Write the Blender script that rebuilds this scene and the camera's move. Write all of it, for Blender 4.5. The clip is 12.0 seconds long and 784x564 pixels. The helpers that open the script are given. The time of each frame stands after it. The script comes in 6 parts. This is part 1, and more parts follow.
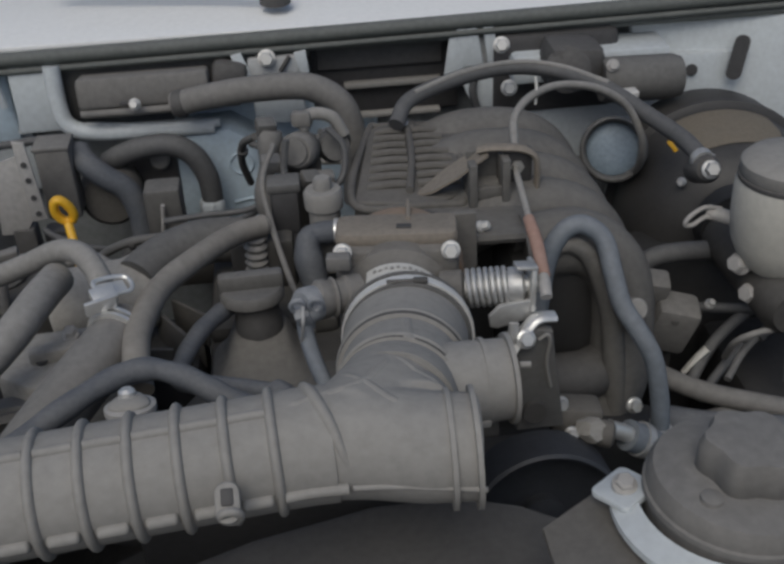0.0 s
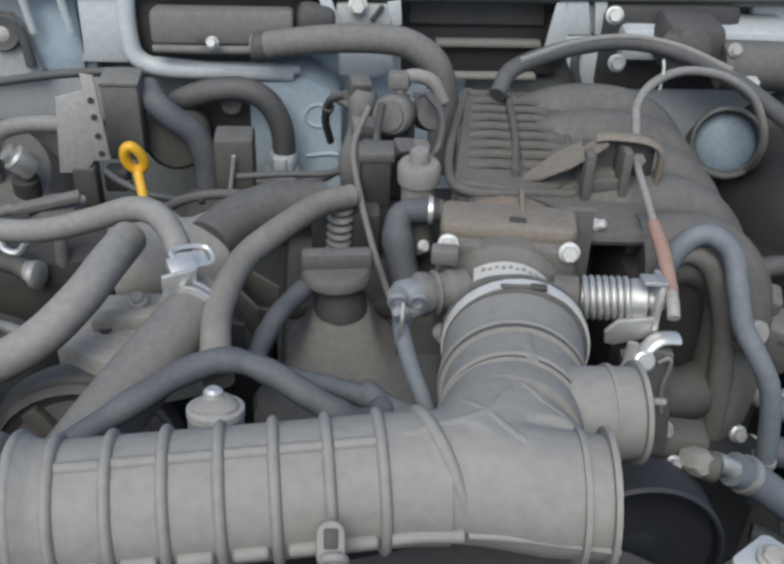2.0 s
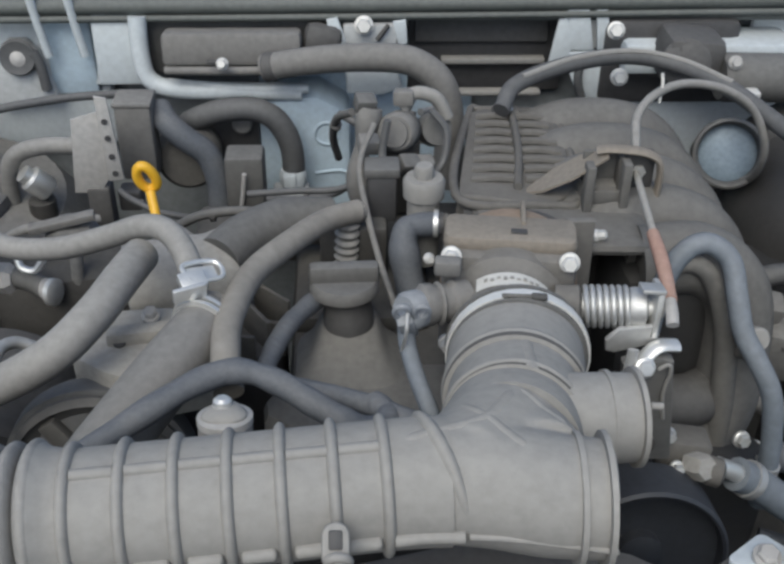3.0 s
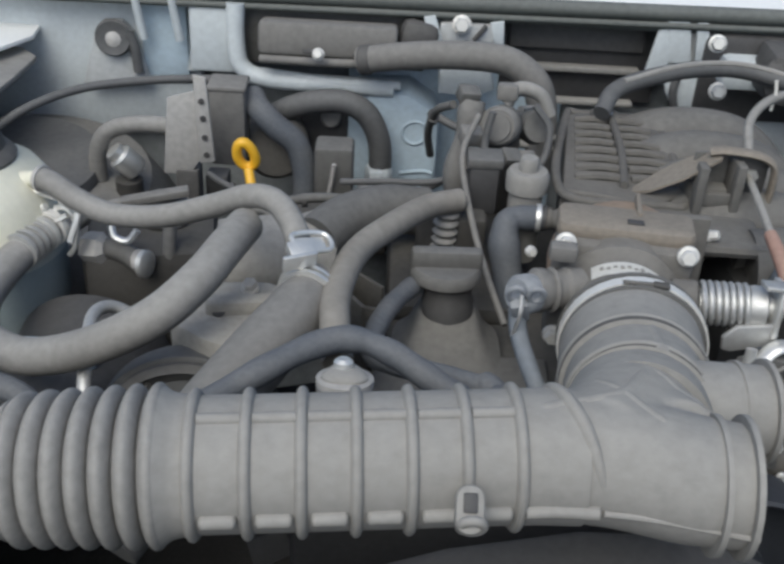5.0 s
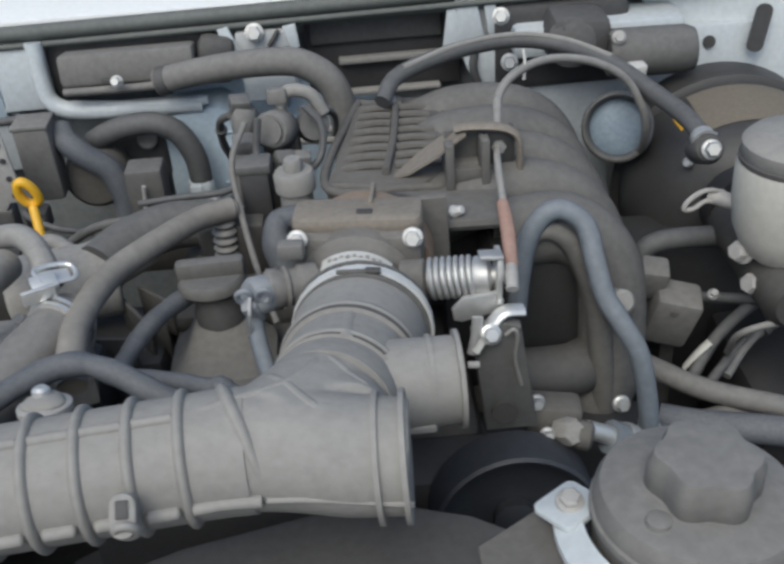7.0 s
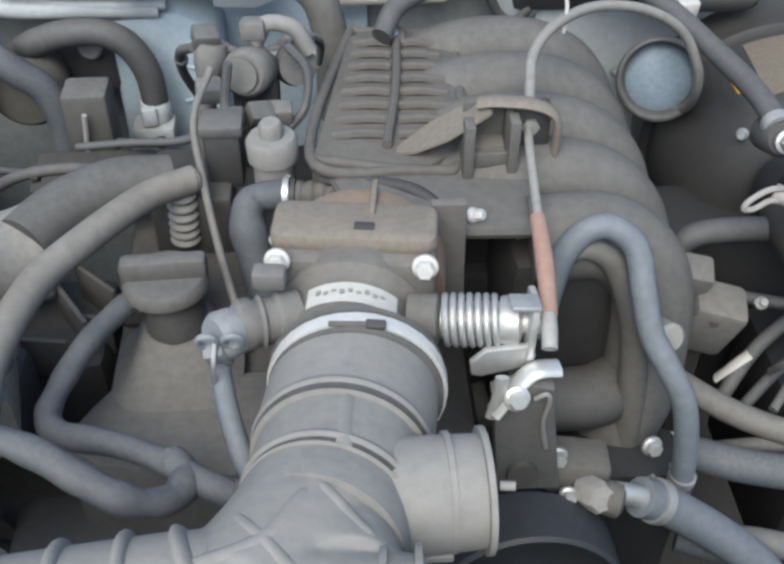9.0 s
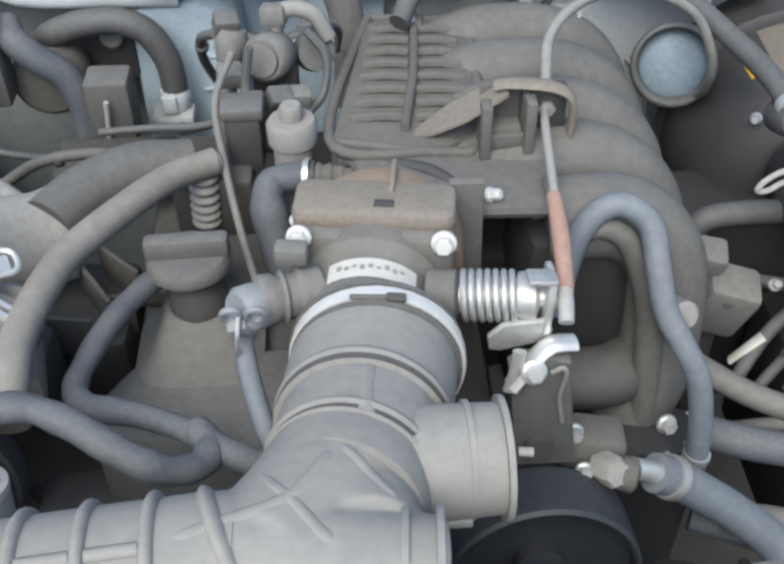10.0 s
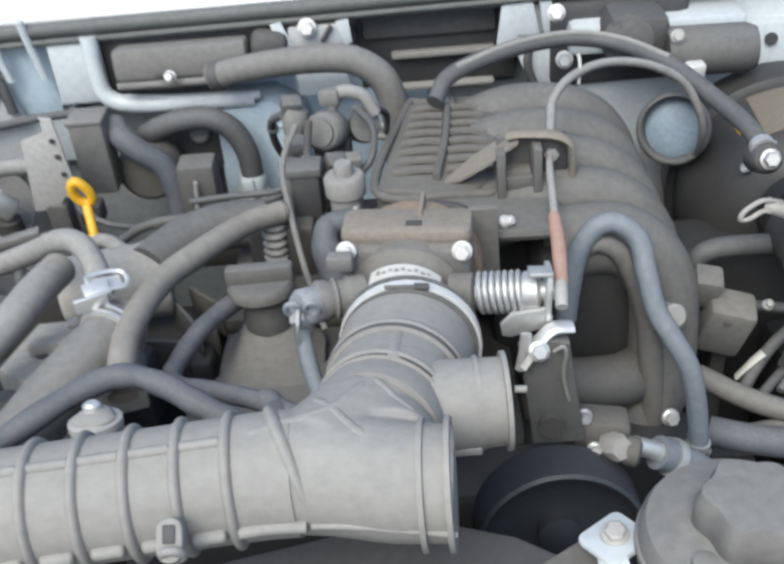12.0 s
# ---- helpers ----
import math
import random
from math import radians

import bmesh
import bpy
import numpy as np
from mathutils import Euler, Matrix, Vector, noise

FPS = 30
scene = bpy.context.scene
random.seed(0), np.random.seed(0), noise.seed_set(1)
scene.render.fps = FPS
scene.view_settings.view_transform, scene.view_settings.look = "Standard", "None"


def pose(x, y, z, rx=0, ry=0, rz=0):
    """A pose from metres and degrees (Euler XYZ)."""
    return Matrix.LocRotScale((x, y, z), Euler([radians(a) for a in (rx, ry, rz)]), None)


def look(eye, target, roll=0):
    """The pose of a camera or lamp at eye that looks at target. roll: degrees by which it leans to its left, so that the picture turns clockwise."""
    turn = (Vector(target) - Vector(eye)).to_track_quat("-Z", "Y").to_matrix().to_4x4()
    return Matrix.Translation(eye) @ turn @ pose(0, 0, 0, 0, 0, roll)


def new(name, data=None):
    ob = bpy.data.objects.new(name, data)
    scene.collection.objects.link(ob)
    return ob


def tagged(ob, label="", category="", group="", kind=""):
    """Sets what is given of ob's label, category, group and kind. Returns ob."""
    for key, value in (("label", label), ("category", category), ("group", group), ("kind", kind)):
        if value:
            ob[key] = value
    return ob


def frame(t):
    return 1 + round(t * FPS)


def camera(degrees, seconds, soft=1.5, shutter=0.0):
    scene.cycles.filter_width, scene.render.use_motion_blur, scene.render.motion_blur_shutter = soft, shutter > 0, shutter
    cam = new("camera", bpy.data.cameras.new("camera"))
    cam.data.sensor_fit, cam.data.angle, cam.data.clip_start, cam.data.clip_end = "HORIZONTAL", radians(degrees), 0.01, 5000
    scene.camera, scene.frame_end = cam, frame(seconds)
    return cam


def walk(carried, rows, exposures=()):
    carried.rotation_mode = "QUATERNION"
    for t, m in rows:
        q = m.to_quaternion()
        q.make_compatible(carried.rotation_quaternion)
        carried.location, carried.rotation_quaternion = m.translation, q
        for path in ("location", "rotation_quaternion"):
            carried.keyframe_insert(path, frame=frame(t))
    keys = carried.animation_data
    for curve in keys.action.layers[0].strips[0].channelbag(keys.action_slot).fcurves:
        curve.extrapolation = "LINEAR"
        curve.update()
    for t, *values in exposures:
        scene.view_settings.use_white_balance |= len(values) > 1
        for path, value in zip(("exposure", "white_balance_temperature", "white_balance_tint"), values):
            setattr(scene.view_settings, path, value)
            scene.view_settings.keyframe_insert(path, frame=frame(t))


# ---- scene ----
cam = camera(42.0, 12.0, soft=2.9, shutter=0.3)
PATH = [
    (0.0, (-0.0601, 0.0933, 1.4788), (0.0129, 0.9315, 0.9383), -2.73),
    (0.5, (-0.0959, 0.1554, 1.4686), (-0.0041, 0.9644, 0.888), 4.11),
    (1.0, (-0.107, 0.1816, 1.4541), (-0.0293, 0.9754, 0.851), 3.65),
    (1.5, (-0.1047, 0.1765, 1.4616), (-0.0316, 0.9745, 0.8634), 3.19),
    (2.0, (-0.1087, 0.1722, 1.4699), (-0.0523, 0.9777, 0.8799), 2.39),
    (2.5, (-0.102, 0.1647, 1.477), (-0.0621, 0.9774, 0.8957), 0.91),
    (4.5, (-0.1185, 0.1476, 1.4641), (-0.0859, 0.9711, 0.8976), 1.7),
    (5.0, (-0.1508, 0.1504, 1.4384), (-0.1374, 0.9876, 0.8917), 3.49),
    (5.5, (-0.1621, 0.1507, 1.4308), (-0.1854, 0.9917, 0.8903), 3.75),
    (6.0, (-0.1187, 0.1385, 1.4593), (-0.2022, 0.9612, 0.8969), -1.88),
    (6.5, (-0.0519, 0.1434, 1.466), (-0.0782, 0.9657, 0.8976), -4.53),
    (7.0, (0.006, 0.1296, 1.458), (0.0185, 0.9603, 0.9015), -4.65),
    (7.2, (0.0159, 0.1423, 1.4548), (0.0304, 0.9549, 0.8722), -4.35),
    (9.0, (-0.0106, 0.3022, 1.4623), (0.0371, 1.0288, 0.7769), 0.23),
    (9.5, (-0.0141, 0.2982, 1.4567), (0.0256, 1.025, 0.771), -0.04),
    (10.0, (-0.015, 0.2873, 1.4605), (0.0208, 1.0146, 0.7751), -0.43),
    (10.5, (-0.0171, 0.2828, 1.4538), (0.0115, 1.0117, 0.7698), -0.18),
    (11.0, (-0.0205, 0.2784, 1.4592), (0.0068, 1.0078, 0.7757), 0.08),
    (11.5, (-0.0172, 0.2441, 1.451), (0.0093, 1.0034, 0.8008), -0.35),
    (12.0, (0.009, 0.1462, 1.4785), (-0.0296, 0.9617, 0.901), -5.68),
]
EXPOSURE = [(0.0, -0.80, 6620, 9.5), (0.5, -0.72, 6620, 9.5), (1.5, -0.14, 6560, 8.5), (2.0, 0.03, 6480, 7.2), (2.5, 0.06, 6460, 7.0), (4.5, 0.06, 6450, 6.8), (5.5, -0.05, 6430, 6.8), (7.2, 0.02, 6450, 6.8), (8.8, 0.48, 6440, 6.4), (9.5, 0.61, 6440, 6.2), (10.0, 0.64, 6440, 6.2), (12.0, 0.64, 6430, 6.2)]
walk(cam, [(t, look(eye, target, roll)) for t, eye, target, roll in PATH], EXPOSURE)

# ---- world, sun, exposure ----
world = bpy.data.worlds.new("world")
scene.world = world
world.use_nodes = True
wn = world.node_tree
sky = wn.nodes.new("ShaderNodeTexSky")
sky.sky_type = "NISHITA"
sky.sun_disc = False
sky.sun_elevation = radians(52)
sky.sun_rotation = radians(200)
sky.air_density, sky.dust_density, sky.ozone_density = 1.0, 2.6, 1.1
wn.links.new(sky.outputs[0], wn.nodes["Background"].inputs[0])
wn.nodes["Background"].inputs[1].default_value = 0.145
sun_data = bpy.data.lights.new("sun", "SUN")
sun_data.energy, sun_data.angle, sun_data.color = 1.7, radians(40), (0.985, 0.985, 0.93)
sun = new("sun", sun_data)
sun.matrix_world = look((-0.6, -1.1, 3.3), (0, 0.6, 1.0))

# ---- materials ----
DUST = (0.215, 0.212, 0.205)


def mat(name, col, rough=0.75, metal=0.0, dust=0.5, dustcol=DUST, grain=0.10, bump=0.12, scale=60.0, alpha_trans=0.0, coat=0.0, blot=0.78):
    """A worn surface: a base colour with two scales of grain, and road dust that has settled on faces that look up."""
    m = bpy.data.materials.new(name)
    m.use_nodes = True
    nt = m.node_tree
    p = nt.nodes["Principled BSDF"]
    tc = nt.nodes.new("ShaderNodeTexCoord")
    n1 = nt.nodes.new("ShaderNodeTexNoise")
    n1.inputs["Scale"].default_value, n1.inputs["Detail"].default_value = scale * 0.4, 5
    n2 = nt.nodes.new("ShaderNodeTexNoise")
    n2.inputs["Scale"].default_value, n2.inputs["Detail"].default_value = scale * 3, 3
    for n in (n1, n2):
        nt.links.new(tc.outputs["Object"], n.inputs["Vector"])
    var = nt.nodes.new("ShaderNodeMapRange")
    var.inputs[1].default_value, var.inputs[2].default_value = 0.3, 0.7
    var.inputs[3].default_value, var.inputs[4].default_value = 1 - grain, 1 + grain
    nt.links.new(n2.outputs["Fac"], var.inputs[0])
    base = nt.nodes.new("ShaderNodeMix")
    base.data_type, base.blend_type = "RGBA", "MULTIPLY"
    base.inputs[0].default_value = 1.0
    base.inputs[6].default_value = (*col, 1)
    nt.links.new(var.outputs[0], base.inputs[7])
    geo = nt.nodes.new("ShaderNodeNewGeometry")
    sep = nt.nodes.new("ShaderNodeSeparateXYZ")
    nt.links.new(geo.outputs["Normal"], sep.inputs[0])
    up = nt.nodes.new("ShaderNodeMapRange")
    up.inputs[1].default_value, up.inputs[2].default_value = -0.5, 0.8
    up.inputs[3].default_value, up.inputs[4].default_value = 0.35 * dust, min(1.0, 1.25 * dust)
    nt.links.new(sep.outputs["Z"], up.inputs[0])
    patch = nt.nodes.new("ShaderNodeMapRange")
    patch.inputs[1].default_value, patch.inputs[2].default_value = 0.32, 0.62
    patch.inputs[3].default_value, patch.inputs[4].default_value = blot, 1.0
    nt.links.new(n1.outputs["Fac"], patch.inputs[0])
    n3 = nt.nodes.new("ShaderNodeTexNoise")
    n3.inputs["Scale"].default_value, n3.inputs["Detail"].default_value, n3.inputs["Roughness"].default_value = scale * 1.6, 8, 0.7
    nt.links.new(tc.outputs["Object"], n3.inputs["Vector"])
    scuff = nt.nodes.new("ShaderNodeMapRange")
    scuff.inputs[1].default_value, scuff.inputs[2].default_value = 0.48, 0.74
    scuff.inputs[3].default_value, scuff.inputs[4].default_value = 1.0, 0.70
    nt.links.new(n3.outputs["Fac"], scuff.inputs[0])
    worn = nt.nodes.new("ShaderNodeMath")
    worn.operation = "MULTIPLY"
    nt.links.new(patch.outputs[0], worn.inputs[0])
    nt.links.new(scuff.outputs[0], worn.inputs[1])
    mul = nt.nodes.new("ShaderNodeMath")
    mul.operation, mul.use_clamp = "MULTIPLY", True
    nt.links.new(up.outputs[0], mul.inputs[0])
    nt.links.new(worn.outputs[0], mul.inputs[1])
    dmix = nt.nodes.new("ShaderNodeMix")
    dmix.data_type = "RGBA"
    dmul = nt.nodes.new("ShaderNodeMix")
    dmul.data_type, dmul.blend_type = "RGBA", "MULTIPLY"
    dmul.inputs[0].default_value = 1.0
    dmul.inputs[6].default_value = (*dustcol, 1)
    nt.links.new(var.outputs[0], dmul.inputs[7])
    nt.links.new(mul.outputs[0], dmix.inputs[0])
    nt.links.new(base.outputs[2], dmix.inputs[6])
    nt.links.new(dmul.outputs[2], dmix.inputs[7])
    nt.links.new(dmix.outputs[2], p.inputs["Base Color"])
    rmix = nt.nodes.new("ShaderNodeMapRange")
    rmix.inputs[3].default_value, rmix.inputs[4].default_value = rough, 0.95
    nt.links.new(mul.outputs[0], rmix.inputs[0])
    nt.links.new(rmix.outputs[0], p.inputs["Roughness"])
    if metal:
        mm = nt.nodes.new("ShaderNodeMapRange")
        mm.inputs[3].default_value, mm.inputs[4].default_value = metal, 0.0
        nt.links.new(mul.outputs[0], mm.inputs[0])
        nt.links.new(mm.outputs[0], p.inputs["Metallic"])
    if bump:
        b = nt.nodes.new("ShaderNodeBump")
        b.inputs["Strength"].default_value, b.inputs["Distance"].default_value = bump, 0.0015
        nt.links.new(n2.outputs["Fac"], b.inputs["Height"])
        nt.links.new(b.outputs[0], p.inputs["Normal"])
    if alpha_trans:
        p.inputs["Subsurface Weight"].default_value = alpha_trans
        p.inputs["Subsurface Radius"].default_value = (0.03, 0.03, 0.025)
    p.inputs["Coat Weight"].default_value = coat
    return m


DUCT = mat("dusty_duct_plastic", (0.15, 0.147, 0.142), 0.7, dust=0.78, dustcol=(0.300, 0.291, 0.274), grain=0.06, blot=0.90)
# Dark duct colour for the shade painted into the cuff's grooves.
GROOVE_SHADE = mat("groove_shade_plastic", (0.055, 0.055, 0.057), 0.85, dust=0.35, dustcol=(0.12, 0.119, 0.118))
RUBBER = mat("dusty_grey_rubber", (0.125, 0.122, 0.118), 0.6, dust=0.76, dustcol=(0.305, 0.296, 0.280))
RUBBER_TAN = mat("brown_stained_hose_rubber", (0.125, 0.114, 0.101), 0.65, dust=0.74, dustcol=(0.300, 0.280, 0.250), blot=0.55, scale=45.0)
RUBBER_MID = mat("dusty_mid_grey_rubber", (0.10, 0.098, 0.095), 0.6, dust=0.70, dustcol=(0.225, 0.217, 0.205))
SLEEVE_PALE = mat("pale_blue_grey_plug_plastic", (0.20, 0.225, 0.26), 0.45, dust=0.45, dustcol=(0.34, 0.335, 0.325))
RUBBER_DARK = mat("dark_rubber", (0.046, 0.048, 0.053), 0.5, dust=0.38)
SLEEVE = mat("blue_grey_sleeved_hose", (0.062, 0.074, 0.094), 0.55, dust=0.46, dustcol=(0.205, 0.204, 0.202), bump=0.3, blot=0.5, scale=110.0)
PLENUM = mat("dusty_intake_plastic", (0.072, 0.069, 0.064), 0.7, dust=0.66, dustcol=(0.158, 0.149, 0.136))
PLENUM_RUNNER = mat("dusty_runner_plastic", (0.075, 0.073, 0.07), 0.7, dust=0.6, dustcol=(0.186, 0.179, 0.167))
BLACK = mat("black_plastic", (0.034, 0.034, 0.036), 0.55, dust=0.45, dustcol=(0.165, 0.158, 0.15))
BLACK_BARE = mat("black_bare_plastic", (0.036, 0.036, 0.039), 0.5, dust=0.30, dustcol=(0.13, 0.125, 0.12))
BLACK_DUSTY = mat("dusty_black_plastic", (0.046, 0.045, 0.044), 0.6, dust=0.64, dustcol=(0.185, 0.182, 0.175))
# Near-black that puts the shade of deep recesses into the colour.
RECESS_BLACK = mat("recess_black", (0.019, 0.019, 0.020), 0.5, dust=0.22, dustcol=(0.09, 0.087, 0.083))
GUNK = mat("dark_oily_metal", (0.03, 0.028, 0.026), 0.55, metal=0.3, dust=0.55, dustcol=(0.125, 0.12, 0.113))
SLEEVE_BLUE = mat("blue_grey_hose_rubber", (0.125, 0.155, 0.19), 0.45, dust=0.42, dustcol=(0.25, 0.252, 0.255))
PULLEY = mat("blue_black_painted_steel", (0.024, 0.027, 0.034), 0.40, dust=0.28, dustcol=(0.085, 0.089, 0.100))
PAINT = mat("pale_blue_white_body_paint", (0.55, 0.60, 0.63), 0.3, dust=0.2, dustcol=(0.36, 0.345, 0.32), grain=0.06, bump=0.03)
PAINT_BLUE = mat("pale_blue_firewall_paint", (0.45, 0.56, 0.65), 0.35, dust=0.16, dustcol=(0.36, 0.355, 0.34), grain=0.07, bump=0.04)
PAINT_DARK = mat("grimy_firewall_paint", (0.20, 0.225, 0.245), 0.55, dust=0.5, dustcol=(0.175, 0.168, 0.158), grain=0.12, scale=40)
PAINT_BLUE_DARK = mat("darker_blue_paint", (0.20, 0.27, 0.335), 0.45, dust=0.25, dustcol=(0.22, 0.215, 0.205), grain=0.12, scale=90)
PAINT_DIRTY = mat("dirty_body_paint", (0.46, 0.49, 0.51), 0.45, dust=0.5, dustcol=(0.31, 0.295, 0.275), grain=0.1)
WHITE = mat("white_body_paint", (0.86, 0.87, 0.86), 0.25, dust=0.05, grain=0.03, bump=0.0)
ALU = mat("dull_cast_aluminium", (0.50, 0.49, 0.48), 0.5, metal=0.4, dust=0.5, dustcol=(0.30, 0.285, 0.262))
THROTTLE = mat("dusty_throttle_casting", (0.10, 0.097, 0.092), 0.6, metal=0.3, dust=0.7, dustcol=(0.205, 0.194, 0.178))
TAN = mat("tan_stained_casting", (0.195, 0.163, 0.130), 0.75, dust=0.55, dustcol=(0.240, 0.220, 0.192), scale=90)
CAST = mat("pale_dusty_casting", (0.30, 0.29, 0.27), 0.7, metal=0.1, dust=0.6, dustcol=(0.335, 0.322, 0.30), scale=70)
STEEL = mat("zinc_plated_steel", (0.60, 0.60, 0.59), 0.42, metal=0.8, dust=0.22, grain=0.08)
STEEL_BRIGHT = mat("bright_steel", (0.76, 0.76, 0.74), 0.36, metal=0.75, dust=0.10, grain=0.05)
WHITEBOLT = mat("pale_plated_bolt", (0.72, 0.71, 0.68), 0.5, metal=0.25, dust=0.15, grain=0.06)
YELLOW = mat("yellow_dipstick_plastic", (0.80, 0.44, 0.02), 0.4, dust=0.08, grain=0.06)
RED = mat("faded_red_cable_sheath", (0.40, 0.20, 0.145), 0.7, dust=0.5, dustcol=(0.37, 0.285, 0.24))
TANK = mat("milky_translucent_plastic", (0.74, 0.73, 0.62), 0.4, dust=0.12, dustcol=(0.5, 0.45, 0.34), grain=0.04, bump=0.03, alpha_trans=0.25)
RESERVOIR = mat("dusty_milky_plastic", (0.52, 0.51, 0.46), 0.5, dust=0.55, dustcol=(0.36, 0.345, 0.315), grain=0.06)
COOLANT = mat("coolant_seen_through_tank", (0.30, 0.36, 0.37), 0.4, dust=0.15, dustcol=(0.4, 0.38, 0.34), grain=0.05, bump=0.03)
COOLANT_EDGE = mat("coolant_level_seen_through_tank", (0.50, 0.53, 0.49), 0.4, dust=0.15, dustcol=(0.45, 0.42, 0.36), grain=0.06, bump=0.03, alpha_trans=0.15)
LABELM = mat("pale_paper_label", (0.68, 0.67, 0.63), 0.6, dust=0.2, grain=0.05)
RUST = mat("rusty_dusty_steel", (0.24, 0.155, 0.10), 0.8, dust=0.5, dustcol=(0.30, 0.255, 0.21))
CLAMP = mat("bright_clamp_steel", (0.84, 0.83, 0.80), 0.38, metal=0.35, dust=0.10, grain=0.05)
GROUND = mat("dusty_asphalt", (0.16, 0.155, 0.15), 0.9, dust=0.3, dustcol=(0.3, 0.29, 0.27), scale=3)
SEALM = mat("green_grey_seal_rubber", (0.05, 0.06, 0.058), 0.5, dust=0.45, dustcol=(0.21, 0.215, 0.205))
BOOSTER = mat("black_painted_steel", (0.022, 0.022, 0.023), 0.35, metal=0.0, dust=0.30, dustcol=(0.115, 0.11, 0.105))
BOOSTER_TAN = mat("tan_dust_tint", (0.19, 0.155, 0.105), 0.7, dust=0.4, dustcol=(0.16, 0.15, 0.135), scale=110)
GLASS = bpy.data.materials.new("windscreen_glass")
GLASS.use_nodes = True
GLASS.node_tree.nodes["Principled BSDF"].inputs["Base Color"].default_value = (0.25, 0.3, 0.3, 1)
GLASS.node_tree.nodes["Principled BSDF"].inputs["Roughness"].default_value = 0.05
GLASS.node_tree.nodes["Principled BSDF"].inputs["Transmission Weight"].default_value = 0.6

# ---- builders ----
from mathutils.bvhtree import BVHTree



def thing(name, at, label, category, group="", kind=""):
    ob = new(name)
    ob.empty_display_size = 0.02
    ob.location = at
    return tagged(ob, label, category, group, kind)


def finish(bm, name, material):
    bmesh.ops.remove_doubles(bm, verts=bm.verts, dist=1e-6)
    bmesh.ops.recalc_face_normals(bm, faces=bm.faces)
    for f in bm.faces:
        f.smooth = True
    for e in bm.edges:
        if len(e.link_faces) == 2 and e.calc_face_angle(0) > 0.7:
            e.smooth = False
    me = bpy.data.meshes.new(name)
    bm.to_mesh(me)
    bm.free()
    me.materials.append(material)
    return me


def part(name, bm, material, parent, label=""):
    ob = new(name, finish(bm, name, material))
    ob.parent = parent
    if parent.data is None:
        ob.matrix_parent_inverse = Matrix.Translation(-parent.location)
    return tagged(ob, label)


def structure(name, bm, material, label=""):
    return tagged(new(name, finish(bm, name, material)), label or name.replace("_", " "), "structure", "", "structure")


def curve(pts, n):
    """Smooth points through the given ones."""
    p = [Vector(q) for q in pts]
    p = [2 * p[0] - p[1]] + p + [2 * p[-1] - p[-2]]
    out = []
    k = len(p) - 3
    for i in range(n + 1):
        u = i / n * k
        j = min(int(u), k - 1)
        t = u - j
        a, b, c, d = p[j:j + 4]
        out.append(0.5 * (2 * b + (c - a) * t + (2 * a - 5 * b + 4 * c - d) * t * t + (3 * b - a - 3 * c + d) * t ** 3))
    return out


def sweep(bm, pts, r, seg=14, n=40, cap=True, flat=1.0, straight=False):
    """A round (or flattened) tube along a smooth line; r is a radius or a function of 0..1 along it."""
    line = [Vector(q) for q in pts] if straight else curve(pts, n)
    m = len(line) - 1
    t0 = (line[1] - line[0]).normalized()
    side = t0.cross(Vector((0, 0, 1)) if abs(t0.z) < 0.9 else Vector((0, 1, 0))).normalized()
    rings = []
    for i, q in enumerate(line):
        t = (line[min(i + 1, m)] - line[max(i - 1, 0)]).normalized()
        side = (side - t * side.dot(t)).normalized()
        up = side.cross(t)
        rad = r(i / m) if callable(r) else r
        rings.append([bm.verts.new(q + rad * (side * math.cos(a) + up * math.sin(a) * flat))
                      for a in (2 * math.pi * k / seg for k in range(seg))])
    for a, b in zip(rings, rings[1:]):
        for k in range(seg):
            bm.faces.new((a[k], a[(k + 1) % seg], b[(k + 1) % seg], b[k]))
    if cap:
        bm.faces.new(list(reversed(rings[0])))
        bm.faces.new(rings[-1])
    return bm


def tube(pts, r, **kw):
    return sweep(bmesh.new(), pts, r, **kw)


def frame_of(at, axis, spin=0):
    """A matrix whose z is the axis."""
    q = Vector(axis).normalized().to_track_quat("Z", "Y")
    return Matrix.Translation(at) @ q.to_matrix().to_4x4() @ Matrix.Rotation(radians(spin), 4, "Z")


def lathe(prof, m, seg=28, bm=None, wob=None):
    """Turns a profile of (radius, height) round z of m. wob: a function of the angle that scales the radius."""
    bm = bm or bmesh.new()
    rings = []
    for r, h in prof:
        rings.append([bm.verts.new(m @ Vector((max(r, 1e-5) * (wob(a) if wob else 1) * math.cos(a), max(r, 1e-5) * (wob(a) if wob else 1) * math.sin(a), h)))
                      for a in (2 * math.pi * k / seg for k in range(seg))])
    for a, b in zip(rings, rings[1:]):
        for k in range(seg):
            bm.faces.new((a[k], a[(k + 1) % seg], b[(k + 1) % seg], b[k]))
    bm.faces.new(list(reversed(rings[0])))
    bm.faces.new(rings[-1])
    return bm


def block(size, m, bevel=0.002, bm=None, seg=2):
    bm = bm or bmesh.new()
    made = bmesh.ops.create_cube(bm, size=1.0)["verts"]
    bmesh.ops.transform(bm, matrix=m @ Matrix.Diagonal((*size, 1)), verts=made)
    if bevel:
        es = list({e for v in made for e in v.link_edges})
        bmesh.ops.bevel(bm, geom=es, offset=bevel, segments=seg, affect="EDGES", profile=0.5)
    return bm


